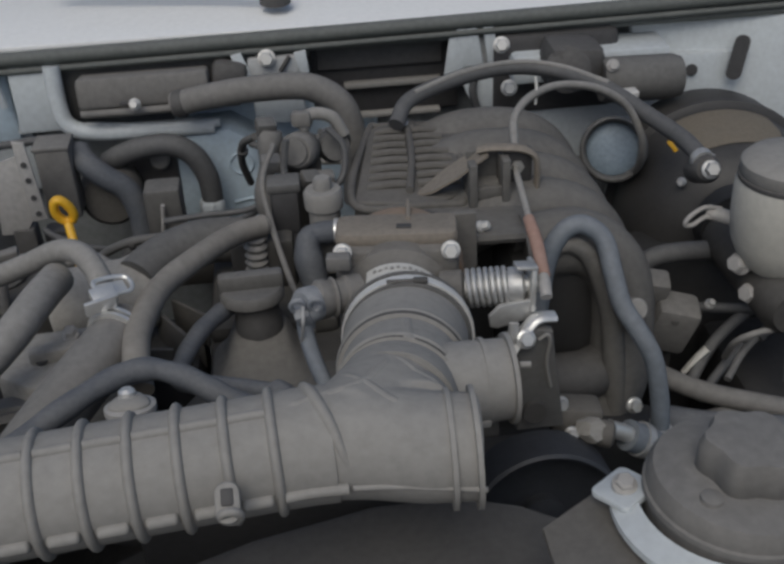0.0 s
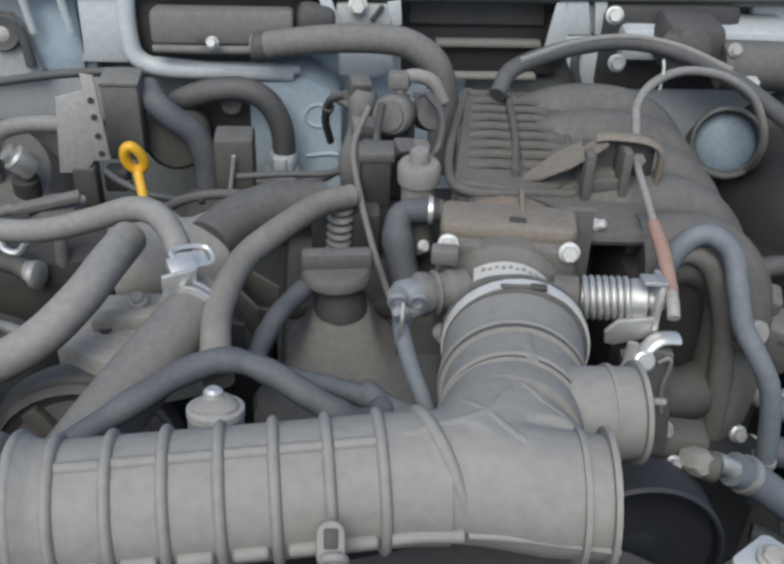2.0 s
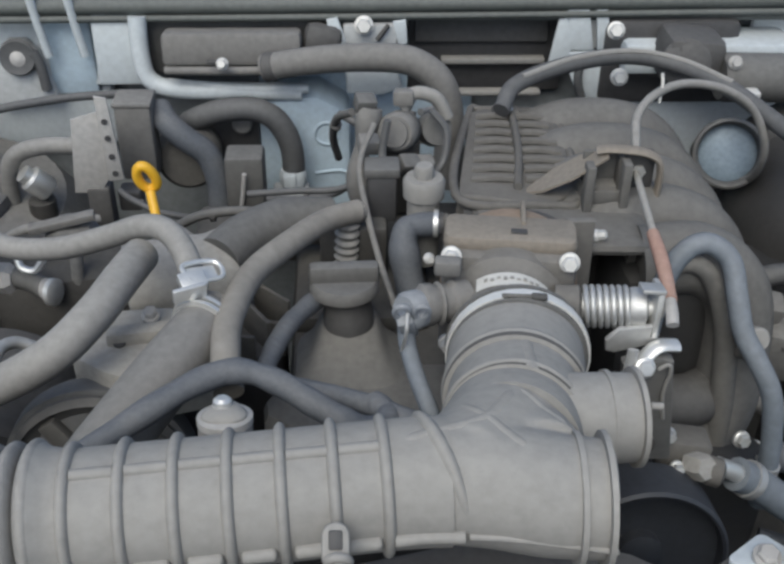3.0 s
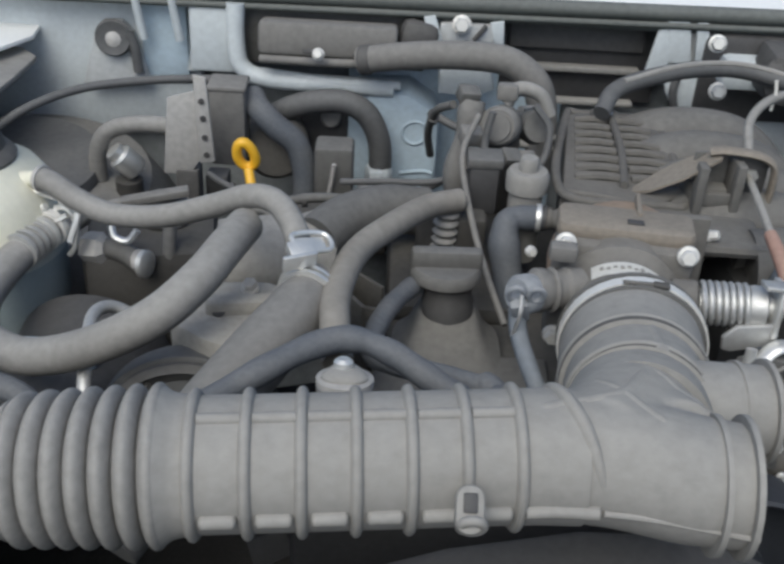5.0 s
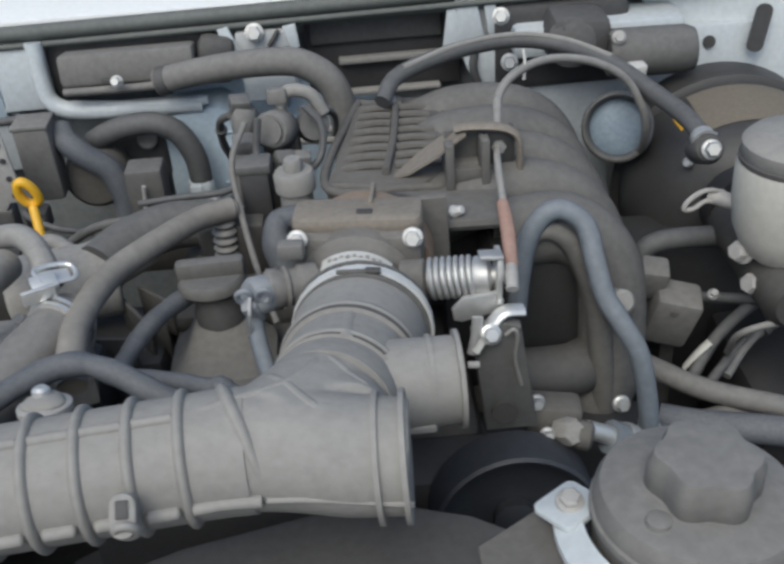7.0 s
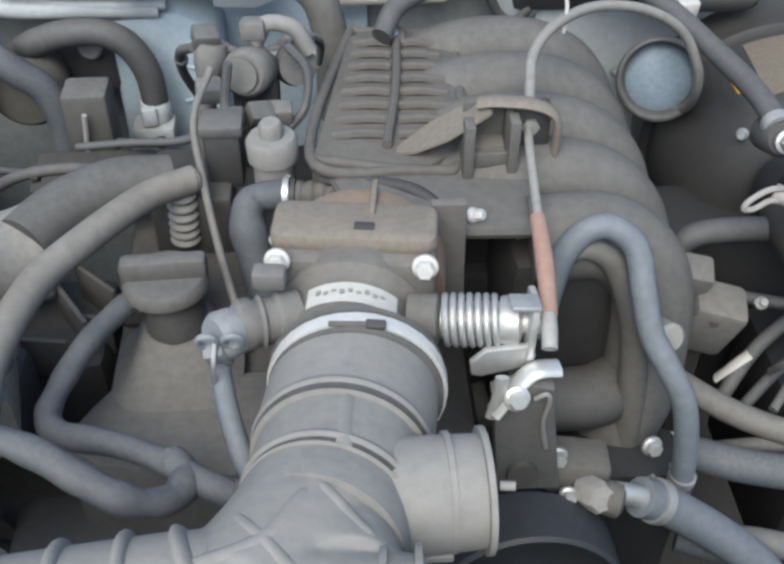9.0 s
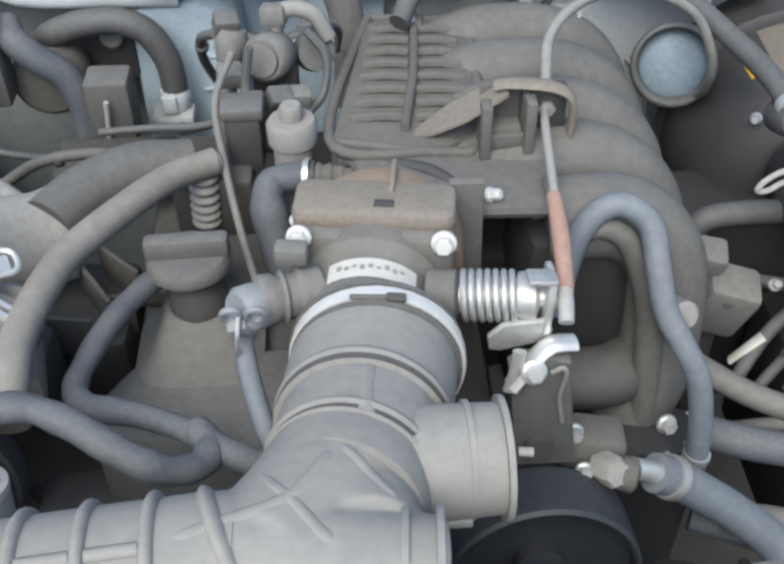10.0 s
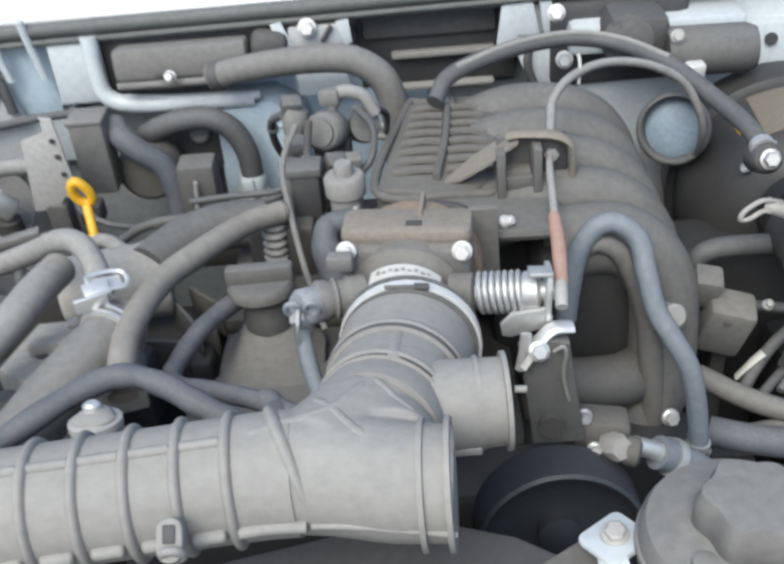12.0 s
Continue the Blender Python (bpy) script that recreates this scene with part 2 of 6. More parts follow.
def prism(poly, thick, m, bevel=0.0015, bm=None):
    """A flat piece: an outline in x, y of m, of that thickness down from z = 0."""
    bm = bm or bmesh.new()
    top = [bm.verts.new(m @ Vector((x, y, 0))) for x, y in poly]
    low = [bm.verts.new(m @ Vector((x, y, -thick))) for x, y in poly]
    fs = [bm.faces.new(top), bm.faces.new(list(reversed(low)))]
    for i in range(len(poly)):
        j = (i + 1) % len(poly)
        fs.append(bm.faces.new((top[j], top[i], low[i], low[j])))
    if bevel:
        bmesh.ops.recalc_face_normals(bm, faces=fs)
        bmesh.ops.bevel(bm, geom=[e for e in fs[0].edges] + [e for e in fs[1].edges], offset=bevel, segments=2, affect="EDGES", profile=0.5)
    return bm


def rounded(w, h, r, n=5):
    """The outline of a rectangle with round corners."""
    out = []
    for cx, cy, a0 in ((w / 2 - r, h / 2 - r, 0), (r - w / 2, h / 2 - r, 90), (r - w / 2, r - h / 2, 180), (w / 2 - r, r - h / 2, 270)):
        out += [(cx + r * math.cos(radians(a0 + 90 * k / n)), cy + r * math.sin(radians(a0 + 90 * k / n))) for k in range(n + 1)]
    return out


def bolt(parent, at, axis, r=0.005, material=None, h=0.005, name="bolt", label=""):
    """A hexagon head on a round flange."""
    m = frame_of(at, axis)
    bm = lathe([(r * 1.25, -0.001), (r * 1.25, 0.001), (r * 1.05, 0.0018)], m, 16)
    bm = lathe([(r * 1.0, 0.0012), (r * 1.0, h * 0.8), (r * 0.8, h)], m, 6, bm)
    return part(name, bm, material or WHITEBOLT, parent, label)


def band(parent, at, axis, r, w=0.007, material=None, name="clamp", screw=0.0, label="", twist=0):
    """A hose clamp: a steel band round a hose with a screw housing."""
    m = frame_of(at, axis, twist)
    bm = lathe([(r, -w / 2), (r + 0.0012, -w / 2), (r + 0.0015, 0), (r + 0.0012, w / 2), (r, w / 2)], m, 32)
    if screw:
        block((screw * 0.8, screw * 1.6, w * 1.05), m @ Matrix.Translation((r + screw * 0.35, 0, 0)), 0.0008, bm)
        lathe([(screw * 0.42, -screw * 1.2), (screw * 0.42, -screw * 0.8)], m @ Matrix.Translation((r + screw * 0.5, 0, 0)) @ Matrix.Rotation(radians(90), 4, "X"), 10, bm)
    return part(name, bm, material or STEEL, parent, label)


def loft(rings, seg=36, power=2.6, bm=None):
    """A closed skin through level rounded rectangles: (x, y, z, half width, half depth)."""
    bm = bm or bmesh.new()
    made = []
    for x, y, z, ax_, ay_ in rings:
        row = []
        for k in range(seg):
            c, s = math.cos(2 * math.pi * k / seg), math.sin(2 * math.pi * k / seg)
            row.append(bm.verts.new((x + ax_ * math.copysign(abs(c) ** (2 / power), c), y + ay_ * math.copysign(abs(s) ** (2 / power), s), z)))
        made.append(row)
    for p_, q_ in zip(made, made[1:]):
        for k in range(seg):
            bm.faces.new((p_[k], p_[(k + 1) % seg], q_[(k + 1) % seg], q_[k]))
    bm.faces.new(made[0])
    bm.faces.new(list(reversed(made[-1])))
    return bm


def blended(bm, voxel, smooth=8):
    """Melts overlapping tubes into one skin with soft joints."""
    me = bpy.data.meshes.new("melt")
    bm.to_mesh(me)
    bm.free()
    ob = bpy.data.objects.new("melt", me)
    scene.collection.objects.link(ob)
    rm_ = ob.modifiers.new("remesh", "REMESH")
    rm_.mode, rm_.voxel_size = "VOXEL", voxel
    sm2 = ob.modifiers.new("smooth", "SMOOTH")
    sm2.iterations, sm2.factor = smooth, 0.5
    out = bmesh.new()
    out.from_object(ob, bpy.context.evaluated_depsgraph_get())
    bpy.data.objects.remove(ob)
    bpy.data.meshes.remove(me)
    return out


def hose(name, pts, r, material, label, category="hose", **kw):
    """A hose with its ends closed, as a thing with one body."""
    t = thing(name, pts[0], label, category)
    part("body", tube(pts, r, **kw), material, t)
    return t

# ---- setting: body shell and ground ----
structure("ground", block((400, 400, 0.1), pose(0, 0, -0.05), 0), GROUND, "dusty asphalt ground round the car")
fw = bmesh.new()
block((1.5, 0.03, 1.10), pose(0, 1.115, 0.56), 0.004, fw)
structure("wall_rear", fw, PAINT_DARK, "grimy blue painted firewall of the engine bay")
structure("wall_left", block((0.03, 0.93, 1.09), pose(-0.68, 0.64, 0.547), 0.006), PAINT_DIRTY, "dirty inner wing panel")
structure("wall_right", block((0.03, 0.93, 1.02), pose(0.68, 0.64, 0.512), 0.006), PAINT_DIRTY, "dirty inner wing panel")
structure("wall_front", block((1.36, 0.04, 0.95), pose(0, 0.19, 0.478), 0.006), BLACK_DUSTY, "black radiator support panel")
structure("floor", block((1.36, 1.0, 0.03), pose(0, 0.62, 0.47), 0), GUNK, "dark oily tray below the engine")
# cowl: the ledge over the firewall, its seal, and the white panel under the windscreen
structure("cowl_ledge", block((1.36, 0.05, 0.012), pose(0, 1.088, 1.136), 0.003), SEALM, "dusty painted cowl ledge")
seal = bmesh.new()
sweep(seal, [(-0.7, 1.062, 1.143), (0, 1.056, 1.150), (0.7, 1.062, 1.157)], 0.0075, 14, 24)
sweep(seal, [(-0.7, 1.058, 1.132), (0, 1.052, 1.140), (0.7, 1.058, 1.146)], 0.0032, 10, 24)
structure("trim_seal", seal, SEALM, "grey-green rubber seal along the cowl")
structure("cowl_lip", block((1.36, 0.02, 0.007), pose(0, 1.066, 1.1365), 0.002), SEALM, "grey-green cowl lip under the seal")
structure("cowl_panel", prism([(-0.74, 0), (0.74, 0), (0.74, 0.25), (-0.74, 0.25)], 0.010, pose(0, 1.072, 1.153, 4, 0.35, 0), 0.003), WHITE, "white painted cowl panel")
structure("window_1", block((1.4, 0.6, 0.006), pose(0, 1.50, 1.36, 38), 0.001), GLASS, "windscreen glass")
structure("fender_left", prism([(-0.95, 0.1), (-0.66, 0.1), (-0.55, 0.97), (-0.510, 0.995), (-0.478, 1.05), (-0.485, 1.14), (-0.60, 1.6), (-0.95, 1.6)], 0.005, pose(0, 0, 1.100), 0.0015), WHITE, "white painted front wing")
structure("fender_right", prism([(0.66, 0.1), (0.9, 0.1), (0.9, 1.3), (0.64, 1.3)], 0.02, pose(0, 0, 1.03), 0.006), WHITE, "white painted front wing")

# ---- engine mass under everything ----
eng = thing("engine", (-0.03, 0.80, 0.485), "dusty longitudinal petrol engine in the bay", "engine")
part("block", block((0.20, 0.30, 0.48), pose(-0.03, 0.81, 0.73), 0.012), GUNK, eng)
part("head", block((0.145, 0.26, 0.06), pose(-0.0725, 0.79, 0.995), 0.008), GUNK, eng)
part("front_cover", block((0.30, 0.05, 0.36), pose(-0.05, 0.63, 0.80), 0.012), BLACK_BARE, eng)
# valve cover with the sloping front and the oil filler tower
part("head_cover", block((0.10, 0.15, 0.02), pose(-0.095, 0.81, 1.028), 0.008), GUNK, eng)
vc = bmesh.new()
loft([(-0.104, 0.711, 1.053, 0.0185, 0.017), (-0.104, 0.710, 1.051, 0.0205, 0.0190), (-0.104, 0.707, 1.047, 0.0228, 0.0215), (-0.104, 0.703, 1.043, 0.0250, 0.0250), (-0.104, 0.698, 1.039, 0.0285, 0.0300), (-0.104, 0.692, 1.034, 0.0360, 0.0370), (-0.104, 0.690, 0.99, 0.0380, 0.0390)], 40, 4.0, vc)
prism([(-0.136, 0.691), (-0.150, 0.670), (-0.160, 0.652), (-0.158, 0.636), (-0.140, 0.624), (-0.060, 0.612), (-0.038, 0.630), (-0.036, 0.691)], 0.07, pose(0, 0, 1.0365, -3, 0, 0) @ Matrix.Translation((0, 0, 0.034)), 0.009, vc)
cover = part("valve_cover", vc, PLENUM_RUNNER, eng, "dusty grey-brown valve cover")
part("filler_neck", lathe([(0.0172, -0.012), (0.0172, 0.004), (0.0160, 0.006), (0.0160, 0.022)], frame_of((-0.1045, 0.711, 1.058), (-0.03, 0.10, 1)), 28), BLACK_BARE, cover, "dark filler neck")

cap = thing("oil_filler_cap", (-0.107, 0.715, 1.078), "dusty black plastic oil filler cap with a grip bar", "cap")
cm = pose(-0.107, 0.714, 1.076, -4, 0, 2)
part("disc", lathe([(0.0215, 0), (0.0235, 0.002), (0.0235, 0.007), (0.021, 0.010)], cm, 32), BLACK_DUSTY, cap)
part("grip", block((0.047, 0.012, 0.016), cm @ pose(0, 0.001, 0.013), 0.0035), BLACK_DUSTY, cap)

# ---- air duct: ribbed tube, its elbow to the throttle, and the side neck ----
duct = thing("air_intake_duct", (-0.15, 0.455, 1.10), "dusty grey moulded plastic air intake duct with ribs", "air duct")
RA, RC = Vector((-0.2245, 0.4708, 1.1312)), Vector((-0.0887, 0.4836, 1.1331))
ax = (RC - RA).normalized()
A0, A1, A2 = RA + ax * 0.004, RC + ax * 0.004, Vector((0.0125, 0.4760, 1.1290))
R0 = 0.0296
STEP = (RC - RA).length / 6


part("main_tube", tube([A0 - ax * 0.02, A0, (A0 + A1) / 2, A1, Vector((-0.059, 0.4843, 1.134))], R0, seg=40, n=40), DUCT, duct)
for k in range(7):
    part("rib", lathe([(R0 - 0.001, -0.0030), (R0 + 0.0016, -0.0022), (R0 + 0.0027, -0.0012), (R0 + 0.0031, 0.0), (R0 + 0.0027, 0.0012), (R0 + 0.0016, 0.0022), (R0 - 0.001, 0.0030)], frame_of(RA + ax * (STEP * k), (1, 0.068, 0.018)), 40), DUCT, duct)
part("rib", lathe([(R0 - 0.001, -0.0038), (R0 + 0.0012, -0.0026), (R0 + 0.0026, -0.0011), (R0 + 0.0029, 0.0), (R0 + 0.0026, 0.0011), (R0 + 0.0012, 0.0026), (R0 - 0.001, 0.0038)], frame_of((-0.0625, 0.4865, 1.1340), (1, 0.36, 0.15)), 40), DUCT, duct)
# moulding seam along the front and the top, in short raised bars between the ribs
for k in range(6):
    a, b = RA + ax * (0.0062 + STEP * k), RA + ax * (STEP * (k + 1) - 0.0014)
    off = Vector((0, -0.993, -0.12)) * (R0 + 0.0008)
    part("seam_bar", tube([a + off, b + off], lambda u: 0.0034 * min(1, 0.55 + 6 * u, 0.55 + 6 * (1 - u)), seg=10, n=16), DUCT, duct)
    off = Vector((0, -0.15, 0.989)) * (R0 - 0.0006)
    a, b = RA + ax * (0.0025 + STEP * k), RA + ax * (STEP * (k + 1) - 0.0025)
    part("seam_bar", tube([a + off, b + off], 0.0028, seg=10, n=2), DUCT, duct)
off = Vector((0, -0.993, -0.12)) * (R0 + 0.0006)
part("seam_bar", tube([RC + ax * 0.004 + off, RC + ax * 0.018 + off, Vector((-0.054, 0.4846, 1.1338)) + off], 0.0032, seg=10, n=8), DUCT, duct)
part("seam_bar", tube([Vector((-0.052, 0.4846, 1.1338)) + off, Vector((-0.030, 0.4820, 1.1335)) + off * 0.985, A2 + off * 0.92], 0.0015, seg=8, n=10), DUCT, duct)
# end cap of the tube with two raised rings
ex = Vector((1, -0.06, 0.03)).normalized()
for s, dr in ((-0.0135, 0.0034), (-0.0012, 0.0038)):
    part("end_ring", lathe([(R0 - 0.004, -0.0016), (R0 - 0.002 + dr, -0.0013), (R0 - 0.002 + dr, 0.0013), (R0 - 0.004, 0.0016)], frame_of(A2 + ex * s, ex), 36), DUCT, duct)
# bellows at the far end, then a plain piece that goes on to the air box
FOLD = 0.0093


def bellows_at(s):
    """The bellows' middle line, s metres before the first rib, drooping away towards the air box."""
    return RA - ax * s + Vector((0, 0.003, -0.003)) * (s / 0.07) ** 2


def bellows_r(u):
    return R0 - 0.0016 - 0.0012 * u + (0.0076 - 0.0014 * u) * abs(math.sin(u * 7 * math.pi)) ** 0.62


part("bellows", tube([bellows_at(0.0104 + FOLD * 7 * k / 224) for k in range(225)], bellows_r, seg=44, straight=True), RUBBER, duct, "grey rubber bellows")
part("collar", lathe([(R0 + 0.0050, -0.0125), (R0 + 0.0040, -0.0104), (R0 + 0.0018, -0.0074), (R0 + 0.0007, -0.0030), (R0 + 0.0004, 0.003), (R0 - 0.002, 0.005)], frame_of(RA - ax * 0.002, ax), 44), DUCT, duct)
part("inlet_tube", tube([bellows_at(0.070 + 0.006 * k) for k in range(24)], R0 - 0.0026, seg=36, straight=True), DUCT, duct)
for s in (0.0785, 0.098, 0.121, 0.144):
    part("rib", lathe([(R0 - 0.004, -0.0026), (R0 - 0.0008, -0.0018), (R0 + 0.0002, 0.0), (R0 - 0.0008, 0.0018), (R0 - 0.004, 0.0026)], frame_of(bellows_at(s), ax), 40), DUCT, duct)
for s in (0.081, 0.102, 0.125):
    off = Vector((0, -0.993, -0.12)) * (R0 - 0.0020)
    part("seam_bar", tube([bellows_at(s) + off, bellows_at(s + 0.014) + off], 0.0030, seg=10, n=4), DUCT, duct)
# mounting tab on the front
tb = prism(rounded(0.0118, 0.0195, 0.0055), 0.006, pose(-0.1100, 0.4370, 1.1468, 42, 0, 0), 0.0015)
eye_ = [(-0.109 + 0.0044 * math.cos(a), 0.4340 - 0.002 * math.sin(a), 1.1408 + 0.0050 * math.sin(a)) for a in (2 * math.pi * k / 20 for k in range(21))]
sweep(tb, eye_, 0.0021, 10, 40)
tab = part("tab", tb, DUCT, duct, "moulded eyelet")
part("slot", block((0.0058, 0.0080, 0.0022), pose(-0.1100, 0.4390, 1.1483, 42, 0, 0), 0.0008), BLACK_BARE, tab, "dark slot of the tab")
# elbow towards the throttle, stepped down in rings
TH = Vector((-0.006, 0.623, 1.0985))
EL = [Vector((-0.052, 0.482, 1.134)), Vector((-0.034, 0.510, 1.126)), Vector((-0.021, 0.538, 1.1165))]
CUFF = [Vector((-0.0255, 0.516, 1.1230)), Vector((-0.0185, 0.545, 1.1135)), Vector((-0.0125, 0.583, 1.1040)), TH]
BANDS = ((0.0, 0.21, 0.0348), (0.21, 0.53, 0.0367), (0.53, 1.01, 0.0392))


def cuff_r(u):
    """Stepped bands, each a little wider than the last, with a narrow rounded groove before it."""
    for lo, hi, rad in BANDS:
        if lo <= u < hi:
            v = (u - lo) / (hi - lo)
            w = (u - lo) / 0.036
            return rad + 0.0004 * math.sin(math.pi * v) + (0.0011 * math.exp(-((u - lo - 0.058) / 0.018) ** 2) if lo else 0) - (0.0034 * math.sin(math.pi * w) ** 0.8 if lo and 0 < w < 1 else 0)


line = curve(EL, 200)
cuff = tube(curve(CUFF, 300), cuff_r, seg=56, straight=True)
neck = Vector((0.0445, 0.5435, 1.1165))
blend = tube(line[::8], lambda u: 0.0310 + 0.0030 * u, seg=36, straight=True)
sweep(blend, [(-0.088, 0.4838, 1.1332), (-0.066, 0.4855, 1.134), (-0.040, 0.4825, 1.1335), (-0.015, 0.478, 1.131), (-0.003, 0.477, 1.130), A2], lambda u: R0 - 0.0022 * u, 36, 30)
sweep(blend, [(-0.024, 0.540, 1.1165), (0.0, 0.5415, 1.1165), (0.02, 0.5425, 1.1165), neck], lambda u: 0.0262 - 0.0030 * u, 36, 20)
sweep(blend, [(-0.030, 0.546, 1.111), (-0.023, 0.521, 1.121), (-0.018, 0.490, 1.131)], 0.0280, 36, 14)
elbow = blended(blend, 0.0014, 14)
both = bmesh.new()
for src in (elbow, cuff):
    tmp = bpy.data.meshes.new("tmp")
    src.to_mesh(tmp)
    both.from_mesh(tmp)
    bpy.data.meshes.remove(tmp)
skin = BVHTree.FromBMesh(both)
both.free()
part("elbow", elbow, DUCT, duct)
part("cuff", cuff, DUCT, duct)


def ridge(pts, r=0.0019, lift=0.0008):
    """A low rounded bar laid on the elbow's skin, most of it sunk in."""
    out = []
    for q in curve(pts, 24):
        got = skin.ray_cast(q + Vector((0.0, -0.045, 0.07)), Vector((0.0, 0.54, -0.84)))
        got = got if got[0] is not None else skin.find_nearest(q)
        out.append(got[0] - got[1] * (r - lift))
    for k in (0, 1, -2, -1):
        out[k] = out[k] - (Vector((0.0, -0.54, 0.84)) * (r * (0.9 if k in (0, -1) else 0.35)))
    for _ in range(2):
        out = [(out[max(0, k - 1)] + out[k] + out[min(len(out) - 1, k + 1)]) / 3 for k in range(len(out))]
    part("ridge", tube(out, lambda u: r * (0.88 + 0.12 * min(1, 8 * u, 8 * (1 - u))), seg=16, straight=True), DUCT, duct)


mid = curve(CUFF, 300)
rise = Vector((-0.02, -0.54, 0.84))
part("ridge", tube([mid[k] + (rise - (mid[k + 1] - mid[k]) * rise.dot(mid[k + 1] - mid[k]) / (mid[k + 1] - mid[k]).length_squared).normalized() * (BANDS[1][2] - 0.0038) for k in range(64, 168, 4)], lambda u: 0.0050 * min(1, 0.72 + 2.2 * u, 0.72 + 2.2 * (1 - u)), seg=20, straight=True), DUCT, duct)
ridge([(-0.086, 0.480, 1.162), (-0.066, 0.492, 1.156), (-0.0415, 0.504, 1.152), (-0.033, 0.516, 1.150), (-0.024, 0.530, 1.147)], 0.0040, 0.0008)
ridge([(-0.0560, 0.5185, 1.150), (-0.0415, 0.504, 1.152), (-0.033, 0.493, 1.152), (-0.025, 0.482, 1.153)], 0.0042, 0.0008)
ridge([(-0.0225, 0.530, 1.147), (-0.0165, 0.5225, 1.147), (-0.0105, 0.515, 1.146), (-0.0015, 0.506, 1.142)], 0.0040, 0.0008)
# dark rings that paint shade onto the floor and wall of each groove
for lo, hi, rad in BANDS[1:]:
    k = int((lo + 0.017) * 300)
    part("groove_shade_ring", lathe([(rad - 0.004, -0.0017), (rad - 0.0014, -0.0012), (rad - 0.0010, 0.0006), (rad + 0.0003, 0.0020), (rad + 0.0003, 0.0024), (rad - 0.004, 0.0026)], frame_of(mid[k], mid[k + 1] - mid[k - 1]), 56), GROOVE_SHADE, duct, "dark ring that paints shade into the groove")
for s, dr in ((-0.016, 0.0016), (-0.0015, 0.0030)):
    part("neck_ring", lathe([(0.021, -0.0016), (0.0232 + dr, -0.0013), (0.0232 + dr, 0.0013), (0.021, 0.0016)], frame_of(neck + Vector((s, 0, 0)), (1, 0.03, 0.0)), 36), DUCT, duct)
part("neck_seam", block((0.024, 0.0045, 0.0045), pose(0.017, 0.5222, 1.1035, 0, 0, 0), 0.001), DUCT, duct)
part("nipple", lathe([(0.002, 0), (0.002, 0.006)], frame_of((0.047, 0.534, 1.1325), (1, -0.1, 0)), 10), DUCT, duct)
band(duct, TH + Vector((0, -0.0065, 0.001)), (0.09, 1, -0.10), 0.0409, 0.0076, CLAMP, "clamp", 0.0, "bright steel hose clamp")
part("cuff_bead", lathe([(0.0385, -0.0014), (0.0408, -0.0010), (0.0408, 0.0010), (0.0385, 0.0014)], frame_of(TH + Vector((-0.0010, -0.0125, 0.0022)), (0.09, 1, -0.10)), 48), BLACK_DUSTY, duct, "dark edge ring of the cuff before the clamp")
part("cuff_lip", lathe([(0.0385, -0.0018), (0.0418, -0.0012), (0.0418, 0.0012), (0.036, 0.0020)], frame_of(TH + Vector((0, 0.0005, 0.001)), (0.09, 1, -0.10)), 44), BLACK_DUSTY, duct, "dark rubber lip beyond the clamp")
part("clamp_slot", block((0.024, 0.0026, 0.0014), pose(TH.x + 0.000, TH.y - 0.0065, TH.z + 0.0430, 4, 0, -4), 0.0005), PLENUM, duct, "dark slot of the clamp")
part("clamp_screw", block((0.009, 0.0046, 0.0026), pose(TH.x + 0.009, TH.y - 0.0072, TH.z + 0.0427, 6, 4, -4), 0.0008), GUNK, duct, "grimy worm screw of the clamp")
# breather port that the small hose meets
bp = thing("temperature_sensor", (-0.165, 0.523, 1.10), "dusty grey round breather fitting with a pale top", "sensor")
sm = frame_of((-0.164, 0.520, 1.118), (0.0, 0.25, 1))
part("barrel", lathe([(0.0132, -0.024), (0.0132, 0.016), (0.0122, 0.020)], sm, 28), DUCT, bp)
part("collar", lathe([(0.0118, 0.017), (0.0136, 0.018), (0.0136, 0.0215), (0.0118, 0.0225)], sm, 28), ALU, bp, "pale worn collar")
part("top", lathe([(0.0112, 0.0205), (0.0108, 0.0235), (0.0085, 0.0255), (0.004, 0.0265)], sm, 20, wob=lambda a: 1 + 0.08 * math.sin(3 * a)), DUCT, bp)
part("tip", lathe([(0.0050, 0.0250), (0.0046, 0.0290), (0.003, 0.0305)], sm @ pose(0.001, -0.002, 0), 12), STEEL_BRIGHT, bp, "bright metal tip")

# ---- throttle body ----
thr = thing("throttle_valve", (-0.005, 0.67, 1.06), "dusty cast throttle body with flange bolts and return spring", "throttle body")
FY = -7.0
fm = pose(-0.005, 0.676, 1.100, 0, 0, FY)
part("flange", block((0.082, 0.024, 0.072), fm @ pose(0, 0, -0.002), 0.005), THROTTLE, thr)
part("top_slab", prism(rounded(0.082, 0.030, 0.007), 0.012, fm @ pose(0, 0.0115, 0.0425), 0.004), TAN, thr, "tan stained top edge")
part("slot", block((0.010, 0.005, 0.002), fm @ pose(0.005, 0.006, 0.0427), 0.0006), BLACK_BARE, thr)
part("bore", lathe([(0.0375, 0), (0.0370, 0.014), (0.0325, 0.018), (0.0315, 0.022), (0.0315, 0.058)], fm @ Matrix.Rotation(radians(90), 4, "X"), 40), THROTTLE, thr)
